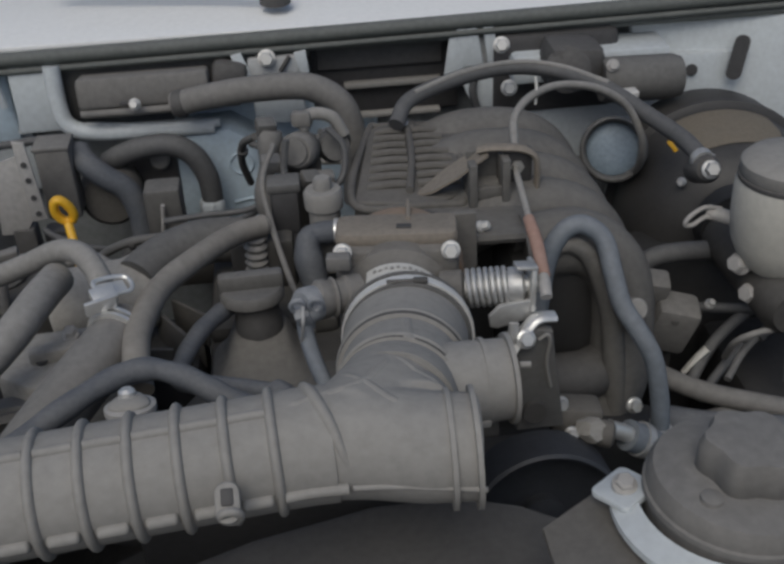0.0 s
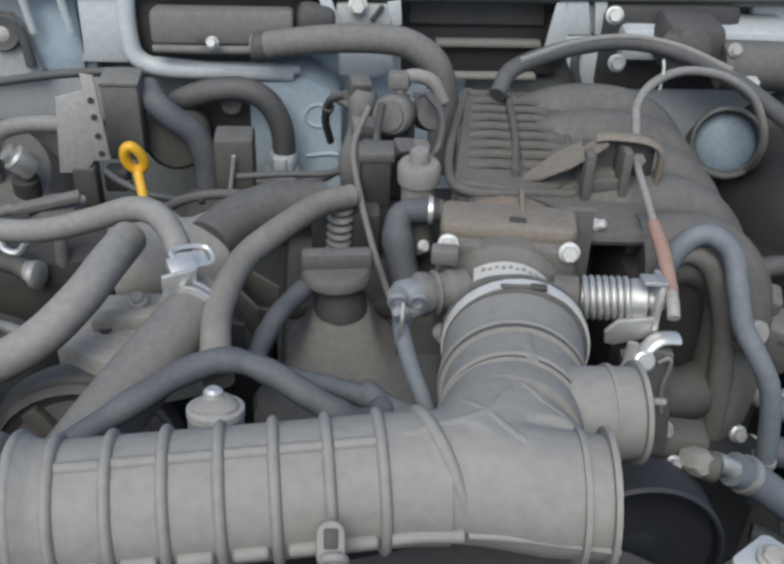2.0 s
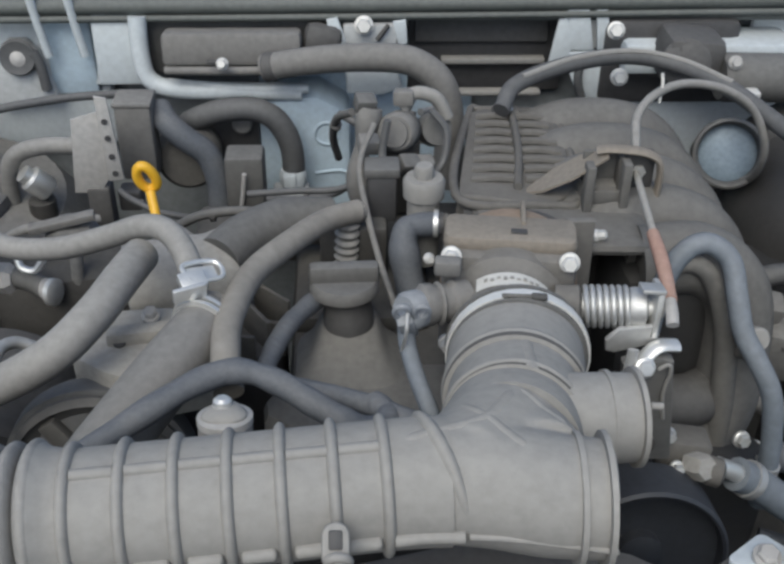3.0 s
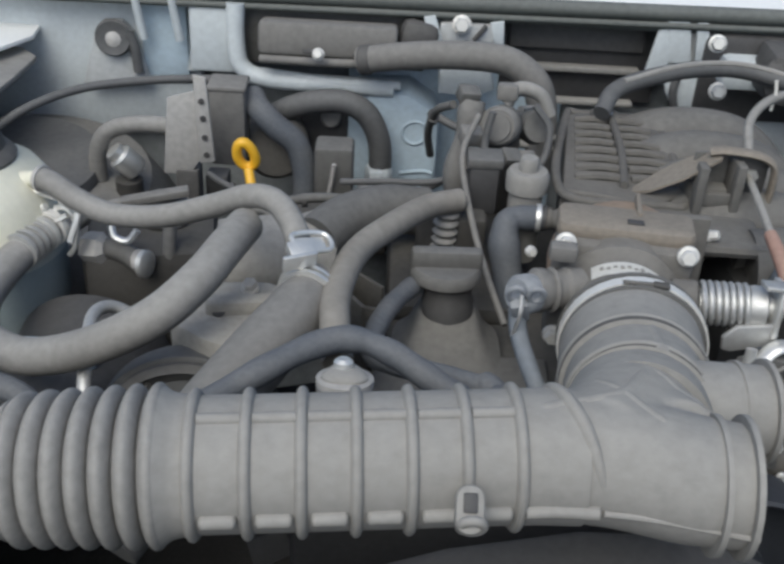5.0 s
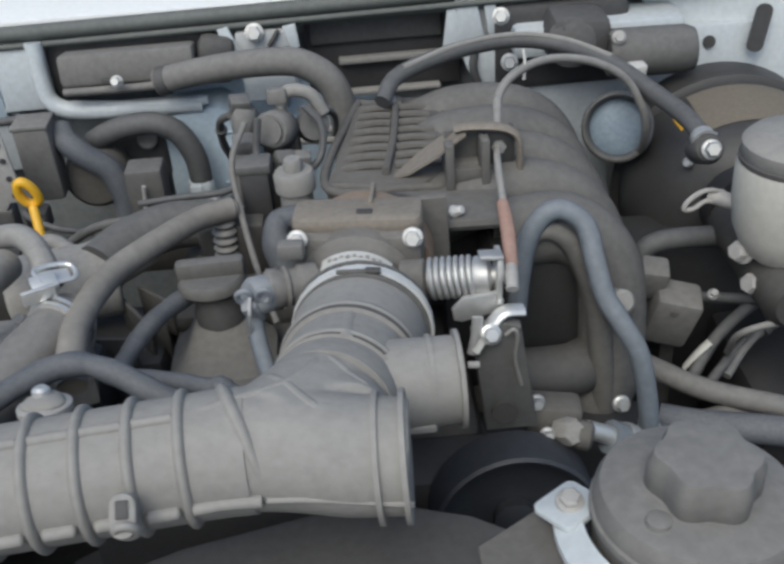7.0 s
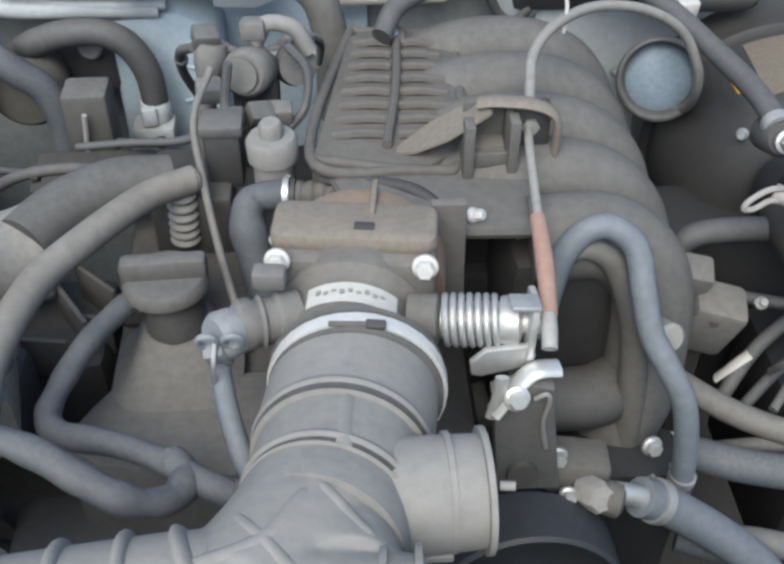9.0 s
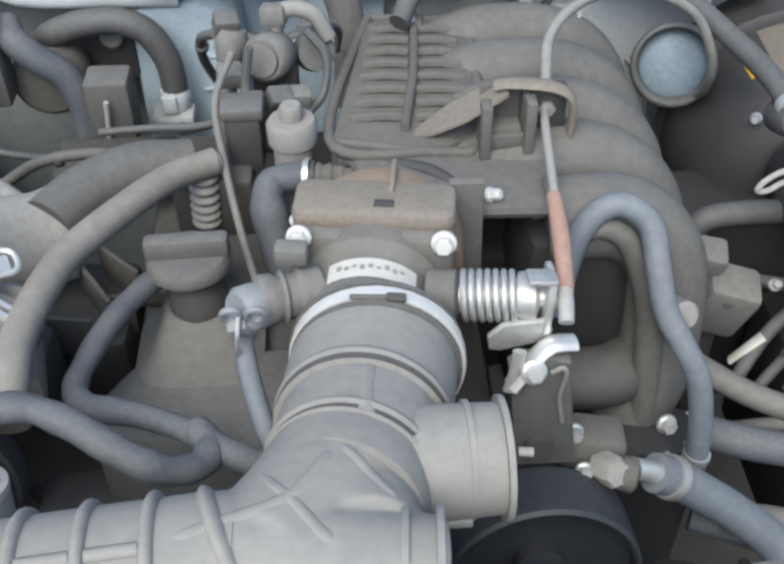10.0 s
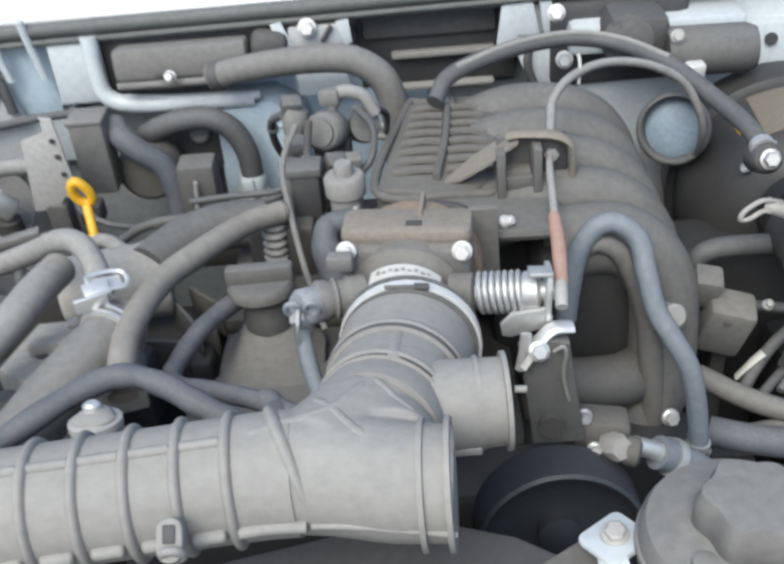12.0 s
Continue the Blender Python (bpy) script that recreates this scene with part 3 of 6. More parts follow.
# paper label bent round the bore
lb = bmesh.new()
rows_ = []
for i in range(15):
    a = radians(44 + 84 * i / 14)
    rows_.append([lb.verts.new(fm @ Vector((0.0319 * math.cos(a), -0.0345 + d, 0.0319 * math.sin(a)))) for d in (0.012, 0.004, -0.001)])
for p_, q_ in zip(rows_, rows_[1:]):
    for k in range(2):
        lb.faces.new((p_[k], q_[k], q_[k + 1], p_[k + 1]))
bmesh.ops.solidify(lb, geom=lb.faces[:], thickness=0.0008)
lab = part("label", lb, LABELM, thr, "pale paper label")
for i in range(9):
    a = radians(60 + 7 * i)
    part("print_bar", block((0.0022, 0.0012 + 0.0008 * (i % 3), 0.0005), fm @ Matrix.Rotation(-a + math.pi / 2, 4, "Y") @ pose(0, -0.0285 - 0.001 * (i % 2), 0.0326), 0), CAST, lab)
for sx in (-1, 1):
    bolt(thr, fm @ Vector((0.0355 * sx, -0.0125, 0.0345)), fm.to_3x3() @ Vector((0, -1, 0.25)), 0.0051, WHITEBOLT, 0.006, label="pale plated hexagon bolt")
    bolt(thr, fm @ Vector((0.034 * sx, -0.0125, -0.032)), fm.to_3x3() @ Vector((0, -1, 0.0)), 0.0055, WHITEBOLT, 0.006)
# round rear flange with its seam fin
part("rear_flange", lathe([(0.043, 0), (0.044, 0.004), (0.044, 0.026), (0.040, 0.032)], fm @ pose(0.002, 0.012, -0.004) @ Matrix.Rotation(radians(-90), 4, "X"), 40), RUST, thr, "rust-stained round flange")
part("fin", block((0.003, 0.026, 0.010), fm @ pose(0.008, 0.028, 0.040), 0.001), TAN, thr)
# return spring on the shaft, levers
sp0, sp1 = Vector((0.034, 0.646, 1.112)), Vector((0.0750, 0.639, 1.1155))
sd = (sp1 - sp0).normalized()
sm_ = frame_of(sp0, sd)
coil = []
for i in range(7 * 18 + 1):
    a = 2 * math.pi * i / 18
    coil.append(sm_ @ Vector((0.0118 * math.cos(a), 0.0118 * math.sin(a), 0.003 + (sp1 - sp0).length * 0.66 * i / (7 * 18))))
part("return_spring", tube(coil, 0.0017, seg=8, straight=True), STEEL, thr, "dull plated coil spring")
part("shaft", lathe([(0.0092, -0.004), (0.0092, 0.030), (0.0116, 0.030), (0.0122, 0.032), (0.0122, 0.039), (0.006, 0.041), (0.006, 0.050)], sm_, 24), STEEL, thr)
part("shaft_boss", lathe([(0.0128, -0.014), (0.0128, 0.000), (0.0095, 0.002)], sm_, 24), THROTTLE, thr)
part("lever", prism([(0.048, 1.101), (0.055, 1.109), (0.076, 1.111), (0.0795, 1.104), (0.078, 1.098), (0.070, 1.0955), (0.054, 1.0915), (0.049, 1.093)], 0.004, Matrix(((1, 0, 0, 0), (0, 0, -1, 0.626), (0, 1, 0, 0), (0, 0, 0, 1))), 0.0012), STEEL, thr, "zinc-plated lever")
part("lever_arm", block((0.0038, 0.018, 0.032), pose(0.0770, 0.6355, 1.1175, -10, 4, 0), 0.0012), STEEL_BRIGHT, thr, "bright end plate of the spring")
part("lever_fold", block((0.014, 0.012, 0.003), pose(0.0725, 0.6330, 1.1335, -10, 4, 0), 0.0008), STEEL, thr)
part("stop_arm", tube([(0.090, 0.622, 1.100), (0.078, 0.620, 1.101), (0.069, 0.617, 1.093), (0.059, 0.613, 1.080)], 0.0056, seg=12, n=14, flat=0.55), STEEL_BRIGHT, thr, "bright bent stop arm")
part("stop_prong", tube([(0.062, 0.616, 1.102), (0.061, 0.614, 1.092), (0.058, 0.612, 1.078)], 0.0034, seg=10, n=8, flat=0.6), STEEL, thr)
part("hanging_wire", tube([(0.078, 0.612, 1.090), (0.083, 0.611, 1.094), (0.085, 0.611, 1.088), (0.084, 0.613, 1.070), (0.088, 0.615, 1.048)], 0.0013, seg=8, n=20), DUCT, thr, "thin bent wire")
bolt(thr, (0.069, 0.611, 1.092), (0.1, -1, 0.5), 0.0052, STEEL_BRIGHT, 0.005)
part("side_plate", prism([(0.036, 0.0), (0.054, 0.0), (0.056, -0.080), (0.038, -0.080)], 0.006, Matrix(((1, 0, 0, 0), (0, 0, -1, 0.7050), (0, 1, 0, 1.1345), (0, 0, 0, 1))), 0.001), THROTTLE, thr)
bolt(thr, (0.0600, 0.721, 1.114), (0.8, -0.5, 0.4), 0.0034, WHITEBOLT, 0.007)
bolt(thr, (0.0355, 0.708, 1.124), (0, -1, 0.3), 0.0026, WHITEBOLT, 0.004)

# position sensor on the other side with its plug and sleeve
tps = thing("throttle_position_sensor", (-0.055, 0.645, 1.108), "dusty dark position sensor with plug on the throttle", "sensor")
part("housing", lathe([(0.013, -0.014), (0.0135, -0.004), (0.0115, -0.002), (0.0115, 0.008), (0.0130, 0.010), (0.0130, 0.015), (0.010, 0.018)], frame_of((-0.046, 0.648, 1.114), (-1, -0.30, 0.12)), 26), RUBBER_MID, tps)
part("ear", block((0.016, 0.010, 0.010), pose(-0.045, 0.655, 1.136, 0, 0, -7), 0.002), RUBBER_MID, tps)
part("rib", lathe([(0.0118, -0.0015), (0.0134, 0.0), (0.0118, 0.0015)], frame_of((-0.0505, 0.6465, 1.1148), (-1, -0.30, 0.12)), 26), RUBBER_MID, tps)
part("connector", lathe([(0.0105, -0.010), (0.0118, -0.004), (0.0118, 0.004), (0.0095, 0.007)], frame_of((-0.0665, 0.638, 1.1165), (-0.75, -0.60, 0.25)), 22), SLEEVE_PALE, tps)
for dx_ in (-0.0095, 0.002):
    cx_, cy_, cz_ = -0.064 + dx_, 0.626, 1.124
    part("lock_loop", tube([(cx_ + 0.0042 * math.cos(a), cy_ - 0.002 * math.sin(a), cz_ + 0.0055 * math.sin(a)) for a in (2 * math.pi * k / 16 for k in range(17))], 0.0017, seg=8, straight=True), SLEEVE_PALE, tps)
part("plug", block((0.010, 0.010, 0.018), pose(-0.070, 0.630, 1.112, 25, -15, 0), 0.002), SLEEVE_PALE, tps, "pale blue-grey plug")
part("wire", tube([(-0.070, 0.626, 1.125), (-0.071, 0.618, 1.116), (-0.073, 0.622, 1.098)], 0.0012, seg=8, n=10), STEEL, tps, "wire lock")
part("sleeve", tube([(-0.0705, 0.632, 1.110), (-0.0700, 0.628, 1.102), (-0.0680, 0.618, 1.096), (-0.0640, 0.603, 1.090), (-0.0585, 0.588, 1.082), (-0.052, 0.574, 1.068)], 0.0052, seg=12, n=22), SLEEVE_BLUE, tps, "pale blue-grey wire sleeve")

# ---- throttle cable with red sheath, and the bracket on the plenum ----
cable = thing("throttle_cable", (0.10, 0.78, 1.126), "throttle cable with a faded red sheath looping back", "cable")
part("red_sheath", tube([(0.0895, 0.698, 1.1300), (0.0880, 0.667, 1.128), (0.085, 0.634, 1.124)], lambda u: 0.0040 + 0.0005 * math.sin(u * math.pi), seg=12, n=12), RED, cable, "faded red rubber sheath")
part("end_fitting", tube([(0.085, 0.638, 1.124), (0.084, 0.626, 1.122), (0.083, 0.618, 1.118)], 0.0038, seg=10, n=8), ALU, cable)
part("rod", tube([(0.098, 0.784, 1.130), (0.094, 0.75, 1.132), (0.0897, 0.696, 1.130)], 0.0025, seg=10, n=10), CAST, cable, "dusty plated rod")
part("outer", tube([(0.099, 0.783, 1.132), (0.101, 0.800, 1.142), (0.106, 0.822, 1.151), (0.122, 0.842, 1.158), (0.150, 0.862, 1.158), (0.185, 0.875, 1.148), (0.215, 0.882, 1.128), (0.231, 0.882, 1.100), (0.237, 0.890, 1.074), (0.240, 0.915, 1.045), (0.232, 0.960, 1.020), (0.225, 1.040, 1.000)], 0.0034, seg=10, n=80), RUBBER, cable, "dusty grey cable sheath")
part("tie", tube([(0.128, 0.846, 1.150), (0.129, 0.848, 1.164), (0.128, 0.850, 1.172)], 0.0012, seg=6, n=6), LABELM, cable, "white cable tie")
part("locknut", lathe([(0.0052, 0), (0.0052, 0.007)], frame_of((0.0985, 0.775, 1.131), (0.1, 1, 0)), 6), STEEL, cable)
part("grommet", lathe([(0.009, 0), (0.0095, 0.003), (0.0065, 0.010)], frame_of((0.099, 0.785, 1.132), (0.1, 1, 0.1)), 20), BLACK_DUSTY, cable)

brk = thing("cable_bracket", (0.08, 0.775, 1.10), "dusty sheet-steel cable bracket with a winged top", "bracket")
w = bmesh.new()
prism([(0.020, 0.788), (0.034, 0.779), (0.052, 0.769), (0.066, 0.766), (0.075, 0.770), (0.074, 0.781), (0.060, 0.790), (0.044, 0.796), (0.028, 0.796)], 0.002, pose(0, 0, 0), 0, w)
for v in w.verts:
    v.co.z += 1.108 + max(0, min(1, (v.co.x - 0.026) / 0.044)) * 0.038
part("wing", w, TAN, brk)
part("top_strap", tube([(0.068, 0.778, 1.147), (0.078, 0.776, 1.149), (0.099, 0.773, 1.148), (0.110, 0.772, 1.142), (0.113, 0.772, 1.130), (0.113, 0.773, 1.112)], 0.0056, seg=10, n=24, flat=0.45), TAN, brk)
for x, zc in ((0.086, 1.126),):
    part("leg", block((0.004, 0.014, 0.034), pose(x, 0.777, zc), 0.001), PLENUM, brk)
part("back_plate", block((0.046, 0.003, 0.034), pose(0.084, 0.786, 1.126), 0.001), BLACK_DUSTY, brk)
part("front_leg", block((0.0060, 0.012, 0.044), pose(0.0625, 0.767, 1.120), 0.001), PLENUM_RUNNER, brk)
# Solid dark block: the shade of the open recess is painted in.
part("pocket_shade", block((0.024, 0.010, 0.032), pose(0.0985, 0.782, 1.128), 0.002), BLACK_BARE, brk, "dark block for the shade behind the cable nut")
part("pedestal", block((0.030, 0.030, 0.034), pose(0.0745, 0.788, 1.104), 0.003), PLENUM_RUNNER, brk)
part("pedestal_step", block((0.022, 0.008, 0.010), pose(0.0745, 0.774, 1.1145), 0.002), PLENUM_RUNNER, brk)
part("cross_tie", block((0.022, 0.004, 0.010), pose(0.0745, 0.7675, 1.116), 0.001), PLENUM_RUNNER, brk)
part("post", block((0.0060, 0.012, 0.044), pose(0.0875, 0.767, 1.122), 0.001), PLENUM_RUNNER, brk)

# ---- intake plenum and runners ----
plen = thing("intake_plenum", (0.06, 0.85, 1.04), "dusty brown-grey plastic intake plenum with ribbed lid", "intake manifold")
LP = [(-0.026, 0.786), (0.040, 0.770), (0.062, 0.788), (0.072, 0.930), (0.060, 0.946), (0.012, 0.952), (-0.001, 0.942)]


def tilt(bm, y0=0.78, slope=-0.075):
    for v in bm.verts:
        v.co.z += (v.co.y - y0) * slope
    return bm


part("case", tilt(prism(LP, 0.055, pose(0, 0, 1.110), 0.004)), PLENUM, plen)
part("front_case", tilt(prism([(-0.022, 0.79), (0.0, 0.722), (0.05, 0.714), (0.100, 0.712), (0.104, 0.79)], 0.010, pose(0, 0, 1.106), 0.005)), PLENUM_RUNNER, plen)
# Black wall that paints in the shade of the recess below the front case.
part("inner_shade_wall", block((0.13, 0.02, 0.09), pose(0.06, 0.790, 1.04), 0.004), RECESS_BLACK, plen)
rim = [Vector((x, y, 1.1068 + (y - 0.78) * -0.075)) for x, y in LP]
part("lid_rim", tube(rim + rim[:2], 0.0036, seg=10, n=70), PLENUM, plen)
for k in range(8):
    y = 0.806 + 0.0172 * k
    x0, x1 = -0.016 + (y - 0.79) * 0.14, 0.060
    xm = (x0 + x1) / 2
    z = 1.1112 + (y - 0.78) * -0.075
    part("lid_rib", tube([(x0, y, z - 0.001), ((x0 + xm) / 2, y - 0.001, z + 0.001), (xm - 0.003, y - 0.002, z)], 0.0034, seg=8, n=8), PLENUM, plen)
    part("lid_rib", tube([(xm + 0.003, y - 0.002, z), ((x1 + xm) / 2, y - 0.003, z + 0.001), (x1, y - 0.004, z - 0.001)], 0.0034, seg=8, n=8), PLENUM, plen)
part("spine", tube([(0.018, 0.79, 1.112), (0.028, 0.86, 1.108), (0.034, 0.945, 1.101)], 0.0030, seg=8, n=10), PLENUM, plen)
part("edge_seal", tube([(-0.020, 0.778, 1.098), (0.006, 0.766, 1.104), (0.030, 0.752, 1.108), (0.046, 0.735, 1.104), (0.050, 0.715, 1.096)], 0.0042, seg=10, n=24), BLACK_BARE, plen, "black rubber edge seal")
bl = block((0.022, 0.016, 0.012), pose(0.028, 0.932, 1.099), 0.002)
part("lid_mount", bl, PLENUM, plen)
bolt(plen, (0.028, 0.931, 1.105), (0, -0.3, 1), 0.005, STEEL, 0.006)
# five runners that arch over to the side and down
for k in range(5):
    y = 0.728 + 0.051 * k
    dz = -0.002 * k
    first = [(0.094, y, 1.0880)] if k == 0 else [(0.04, y, 1.078 + dz), (0.085, y, 1.0945 + dz)]
    part("runner", tube(first + [(0.136, y - 0.002, 1.0905 + dz), (0.164, y - 0.006, 1.063 + dz), (0.170, y - 0.014, 1.012), (0.163, y - 0.024, 0.965), (0.135, y - 0.03, 0.925), (0.08, y - 0.02, 0.90)],
                        lambda u: 0.0252 - 0.002 * u, seg=24, n=44), PLENUM_RUNNER, plen)
    if k < 4:
        part("web", tube([(0.09, y + 0.0255, 1.084 + dz), (0.133, y + 0.0235, 1.078 + dz), (0.161, y + 0.0195, 1.052 + dz), (0.170, y + 0.0115, 1.01), (0.163, y + 0.002, 0.965)], 0.0165, seg=16, n=30), PLENUM_RUNNER, plen)
lip = tube([(0.104, 0.704, 1.094), (0.119, 0.702, 1.104), (0.136, 0.700, 1.092), (0.151, 0.696, 1.054), (0.157, 0.692, 1.011), (0.160, 0.688, 0.965), (0.160, 0.684, 0.930)], lambda u: 0.0056 + 0.0046 * u, seg=16, n=40)
part("lip", lip, PLENUM_RUNNER, plen)
# Black box filling the arch, so its void reads as deep shade.
part("arch_shade_wall", block((0.072, 0.20, 0.150), pose(0.117, 0.812, 1.008), 0.016), RECESS_BLACK, plen)
part("lower_runner", tube([(0.085, 0.694, 0.990), (0.120, 0.694, 0.990), (0.140, 0.698, 0.988), (0.152, 0.708, 0.986)], 0.0195, seg=24, n=20), BLACK, plen)
part("ear", block((0.018, 0.014, 0.018), pose(0.168, 0.690, 1.043, 0, 20, 0), 0.004), PLENUM, plen)
part("boss", lathe([(0.0085, -0.012), (0.0085, 0.002), (0.0065, 0.004)], frame_of((0.165, 0.676, 1.060), (0.2, -0.9, 0.5)), 20), DUCT, plen)
bolt(plen, (0.165, 0.66, 0.985), (0.2, -1, 0.3), 0.005, STEEL_BRIGHT, 0.006)

# ---- hoses round the duct ----
rh = thing("vacuum_hose", (0.168, 0.61, 1.0), "blue-grey rubber hose looping over the intake runner", "hose")
part("body", tube([(0.098, 0.694, 1.050), (0.102, 0.698, 1.080), (0.107, 0.700, 1.102), (0.117, 0.701, 1.117), (0.130, 0.700, 1.120), (0.143, 0.694, 1.110), (0.147, 0.681, 1.091), (0.152, 0.670, 1.070), (0.161, 0.660, 1.055), (0.172, 0.652, 1.034), (0.179, 0.648, 1.000), (0.182, 0.646, 0.965), (0.184, 0.648, 0.935)], 0.0070, seg=14, n=70), SLEEVE_BLUE, rh)
band(rh, (0.1815, 0.646, 0.972), (0.1, 0.0, 1), 0.0068, 0.006, STEEL, "clamp", 0.004)

h4 = thing("breather_hose", (-0.17, 0.60, 1.08), "dusty brown-stained grey rubber breather hose bent over the engine", "hose")
part("body", tube([(-0.0965, 0.787, 1.0945), (-0.121, 0.764, 1.100), (-0.150, 0.716, 1.107), (-0.166, 0.680, 1.111), (-0.174, 0.634, 1.113), (-0.173, 0.602, 1.111), (-0.170, 0.582, 1.104)], 0.0086, seg=16, n=44), RUBBER_TAN, h4)
part("end", lathe([(0.0087, 0), (0.0087, 0.002), (0.006, 0.003)], frame_of((-0.0975, 0.786, 1.0945), (0.85, 0.5, -0.1)), 16), BLACK_DUSTY, h4)

h5 = thing("coolant_hose", (-0.24, 0.53, 1.06), "dusty dark grey coolant hose arching behind the air duct", "hose")
part("body", tube([(-0.275, 0.500, 1.085), (-0.240, 0.525, 1.110), (-0.211, 0.546, 1.120), (-0.183, 0.568, 1.124), (-0.162, 0.576, 1.124), (-0.142, 0.571, 1.120), (-0.121, 0.561, 1.112), (-0.103, 0.556, 1.103), (-0.088, 0.562, 1.095), (-0.083, 0.575, 1.092), (-0.091, 0.587, 1.091)], lambda u: 0.0070 + 0.0005 * math.sin(31 * u) * math.sin(9 * u + 1) + 0.0003 * math.sin(67 * u), seg=16, n=120), SLEEVE, h5)
band(h5, (-0.272, 0.502, 1.087), (-0.8, -0.5, -0.4), 0.0084, 0.006, STEEL, "clamp", 0.003)
h5b = thing("bypass_hose", (-0.15, 0.63, 1.03), "thin dusty rubber bypass hose running under the breather", "hose")
part("body", tube([(-0.112, 0.745, 1.056), (-0.119, 0.722, 1.068), (-0.130, 0.702, 1.074), (-0.143, 0.674, 1.078), (-0.152, 0.642, 1.080), (-0.153, 0.620, 1.083), (-0.143, 0.607, 1.086), (-0.118, 0.600, 1.086), (-0.092, 0.585, 1.090), (-0.072, 0.570, 1.092), (-0.055, 0.565, 1.086)], lambda u: 0.0064 + 0.0004 * math.sin(29 * u + 2) * math.sin(11 * u) + 0.0002 * math.sin(71 * u), seg=14, n=100), SLEEVE, h5b)

part("sleeve_end", lathe([(0.0064, -0.004), (0.0074, -0.003), (0.0074, 0.003), (0.0064, 0.004)], frame_of((-0.060, 0.566, 1.088), (0.9, -0.2, -0.3)), 18), BLACK_DUSTY, h5b)
h3 = thing("radiator_hose", (-0.21, 0.60, 1.06), "thick dusty grey rubber radiator hose with wire clamp", "hose")
part("body", tube([(-0.188, 0.652, 1.100), (-0.195, 0.630, 1.102), (-0.212, 0.596, 1.098), (-0.240, 0.545, 1.085), (-0.275, 0.49, 1.06)], 0.0185, seg=22, n=36), RUBBER_MID, h3)
for dy in (0, 0.006):
    band(h3, (-0.1905, 0.640 + dy, 1.103), (-0.35, -1, 0.02), 0.0190, 0.0026, STEEL_BRIGHT, "clamp_wire", 0.0, "bright spring clamp wire")
cb = block((0.016, 0.012, 0.007), pose(-0.196, 0.655, 1.127, 20, 0, 25), 0.001)
block((0.020, 0.003, 0.010), pose(-0.196, 0.642, 1.128, 10, 0, 25), 0.0008, cb)
part("clamp_ear", cb, STEEL_BRIGHT, h3)

h1 = thing("overflow_hose", (-0.385, 0.765, 1.08), "dusty grey hose from the expansion tank to the radiator neck", "hose")
part("body", tube([(-0.388, 0.776, 1.1005), (-0.378, 0.771, 1.100), (-0.360, 0.764, 1.092), (-0.334, 0.753, 1.088), (-0.297, 0.740, 1.096), (-0.261, 0.727, 1.113), (-0.234, 0.714, 1.129), (-0.217, 0.702, 1.133), (-0.205, 0.686, 1.128), (-0.197, 0.668, 1.117)], 0.0079, seg=16, n=60), RUBBER, h1)
em = pose(-0.192, 0.664, 1.126, 15, 10, 28)
cl = block((0.018, 0.010, 0.004), em, 0.001)
sweep(cl, [em @ Vector((-0.010, -0.007, 0.003)), em @ Vector((0.010, -0.007, 0.003)), em @ Vector((0.010, 0.006, 0.003)), em @ Vector((-0.010, 0.006, 0.003)), em @ Vector((-0.010, -0.007, 0.003))], 0.0016, 8, 30)
part("clamp", cl, STEEL_BRIGHT, h1, "bright spring clamp")

h2 = thing("u_bend_hose", (-0.39, 0.70, 1.03), "thick dusty grey U-bent coolant hose beside the tank", "hose")
part("body", tube([(-0.383, 0.775, 1.064), (-0.400, 0.732, 1.058), (-0.405, 0.692, 1.054), (-0.394, 0.658, 1.054), (-0.372, 0.636, 1.058), (-0.348, 0.624, 1.064), (-0.312, 0.615, 1.081), (-0.276, 0.618, 1.101), (-0.254, 0.641, 1.113), (-0.242, 0.674, 1.117), (-0.236, 0.705, 1.113)], 0.0116, seg=18, n=60), RUBBER, h2)
for k in range(4):
    band(h2, (-0.390 - 0.002 * k, 0.760 - 0.006 * k, 1.0615), (0.25, 1, 0), 0.0120, 0.003, STEEL, "coil_ring")
ear = tube([(-0.376, 0.776, 1.083), (-0.366, 0.772, 1.088), (-0.361, 0.764, 1.080), (-0.366, 0.756, 1.062)], 0.0026, seg=8, n=12)
sweep(ear, [(-0.400, 0.790, 1.078), (-0.404, 0.780, 1.086), (-0.396, 0.776, 1.090), (-0.376, 0.778, 1.084)], 0.0026, 8, 12)
for pts in ([(-0.398, 0.776, 1.066), (-0.398, 0.774, 1.078), (-0.388, 0.772, 1.080), (-0.384, 0.772, 1.070)], [(-0.380, 0.775, 1.078), (-0.371, 0.772, 1.080), (-0.365, 0.770, 1.070), (-0.367, 0.768, 1.052), (-0.372, 0.768, 1.044)], [(-0.392, 0.770, 1.074), (-0.380, 0.768, 1.071), (-0.370, 0.768, 1.076)]):
    sweep(ear, pts, 0.0022, 8, 14)
part("clamp", ear, STEEL_BRIGHT, h2, "bright spring clamp ears")
band(h2, (-0.3838, 0.772, 1.0640), (0.30, 1, 0.05), 0.0122, 0.0060, CLAMP, "clamp_band", 0.006, "bright spring clamp", 60)
band(h2, (-0.3870, 0.764, 1.0630), (0.30, 1, 0.05), 0.0120, 0.0036, STEEL_BRIGHT, "clamp_band", 0.0)

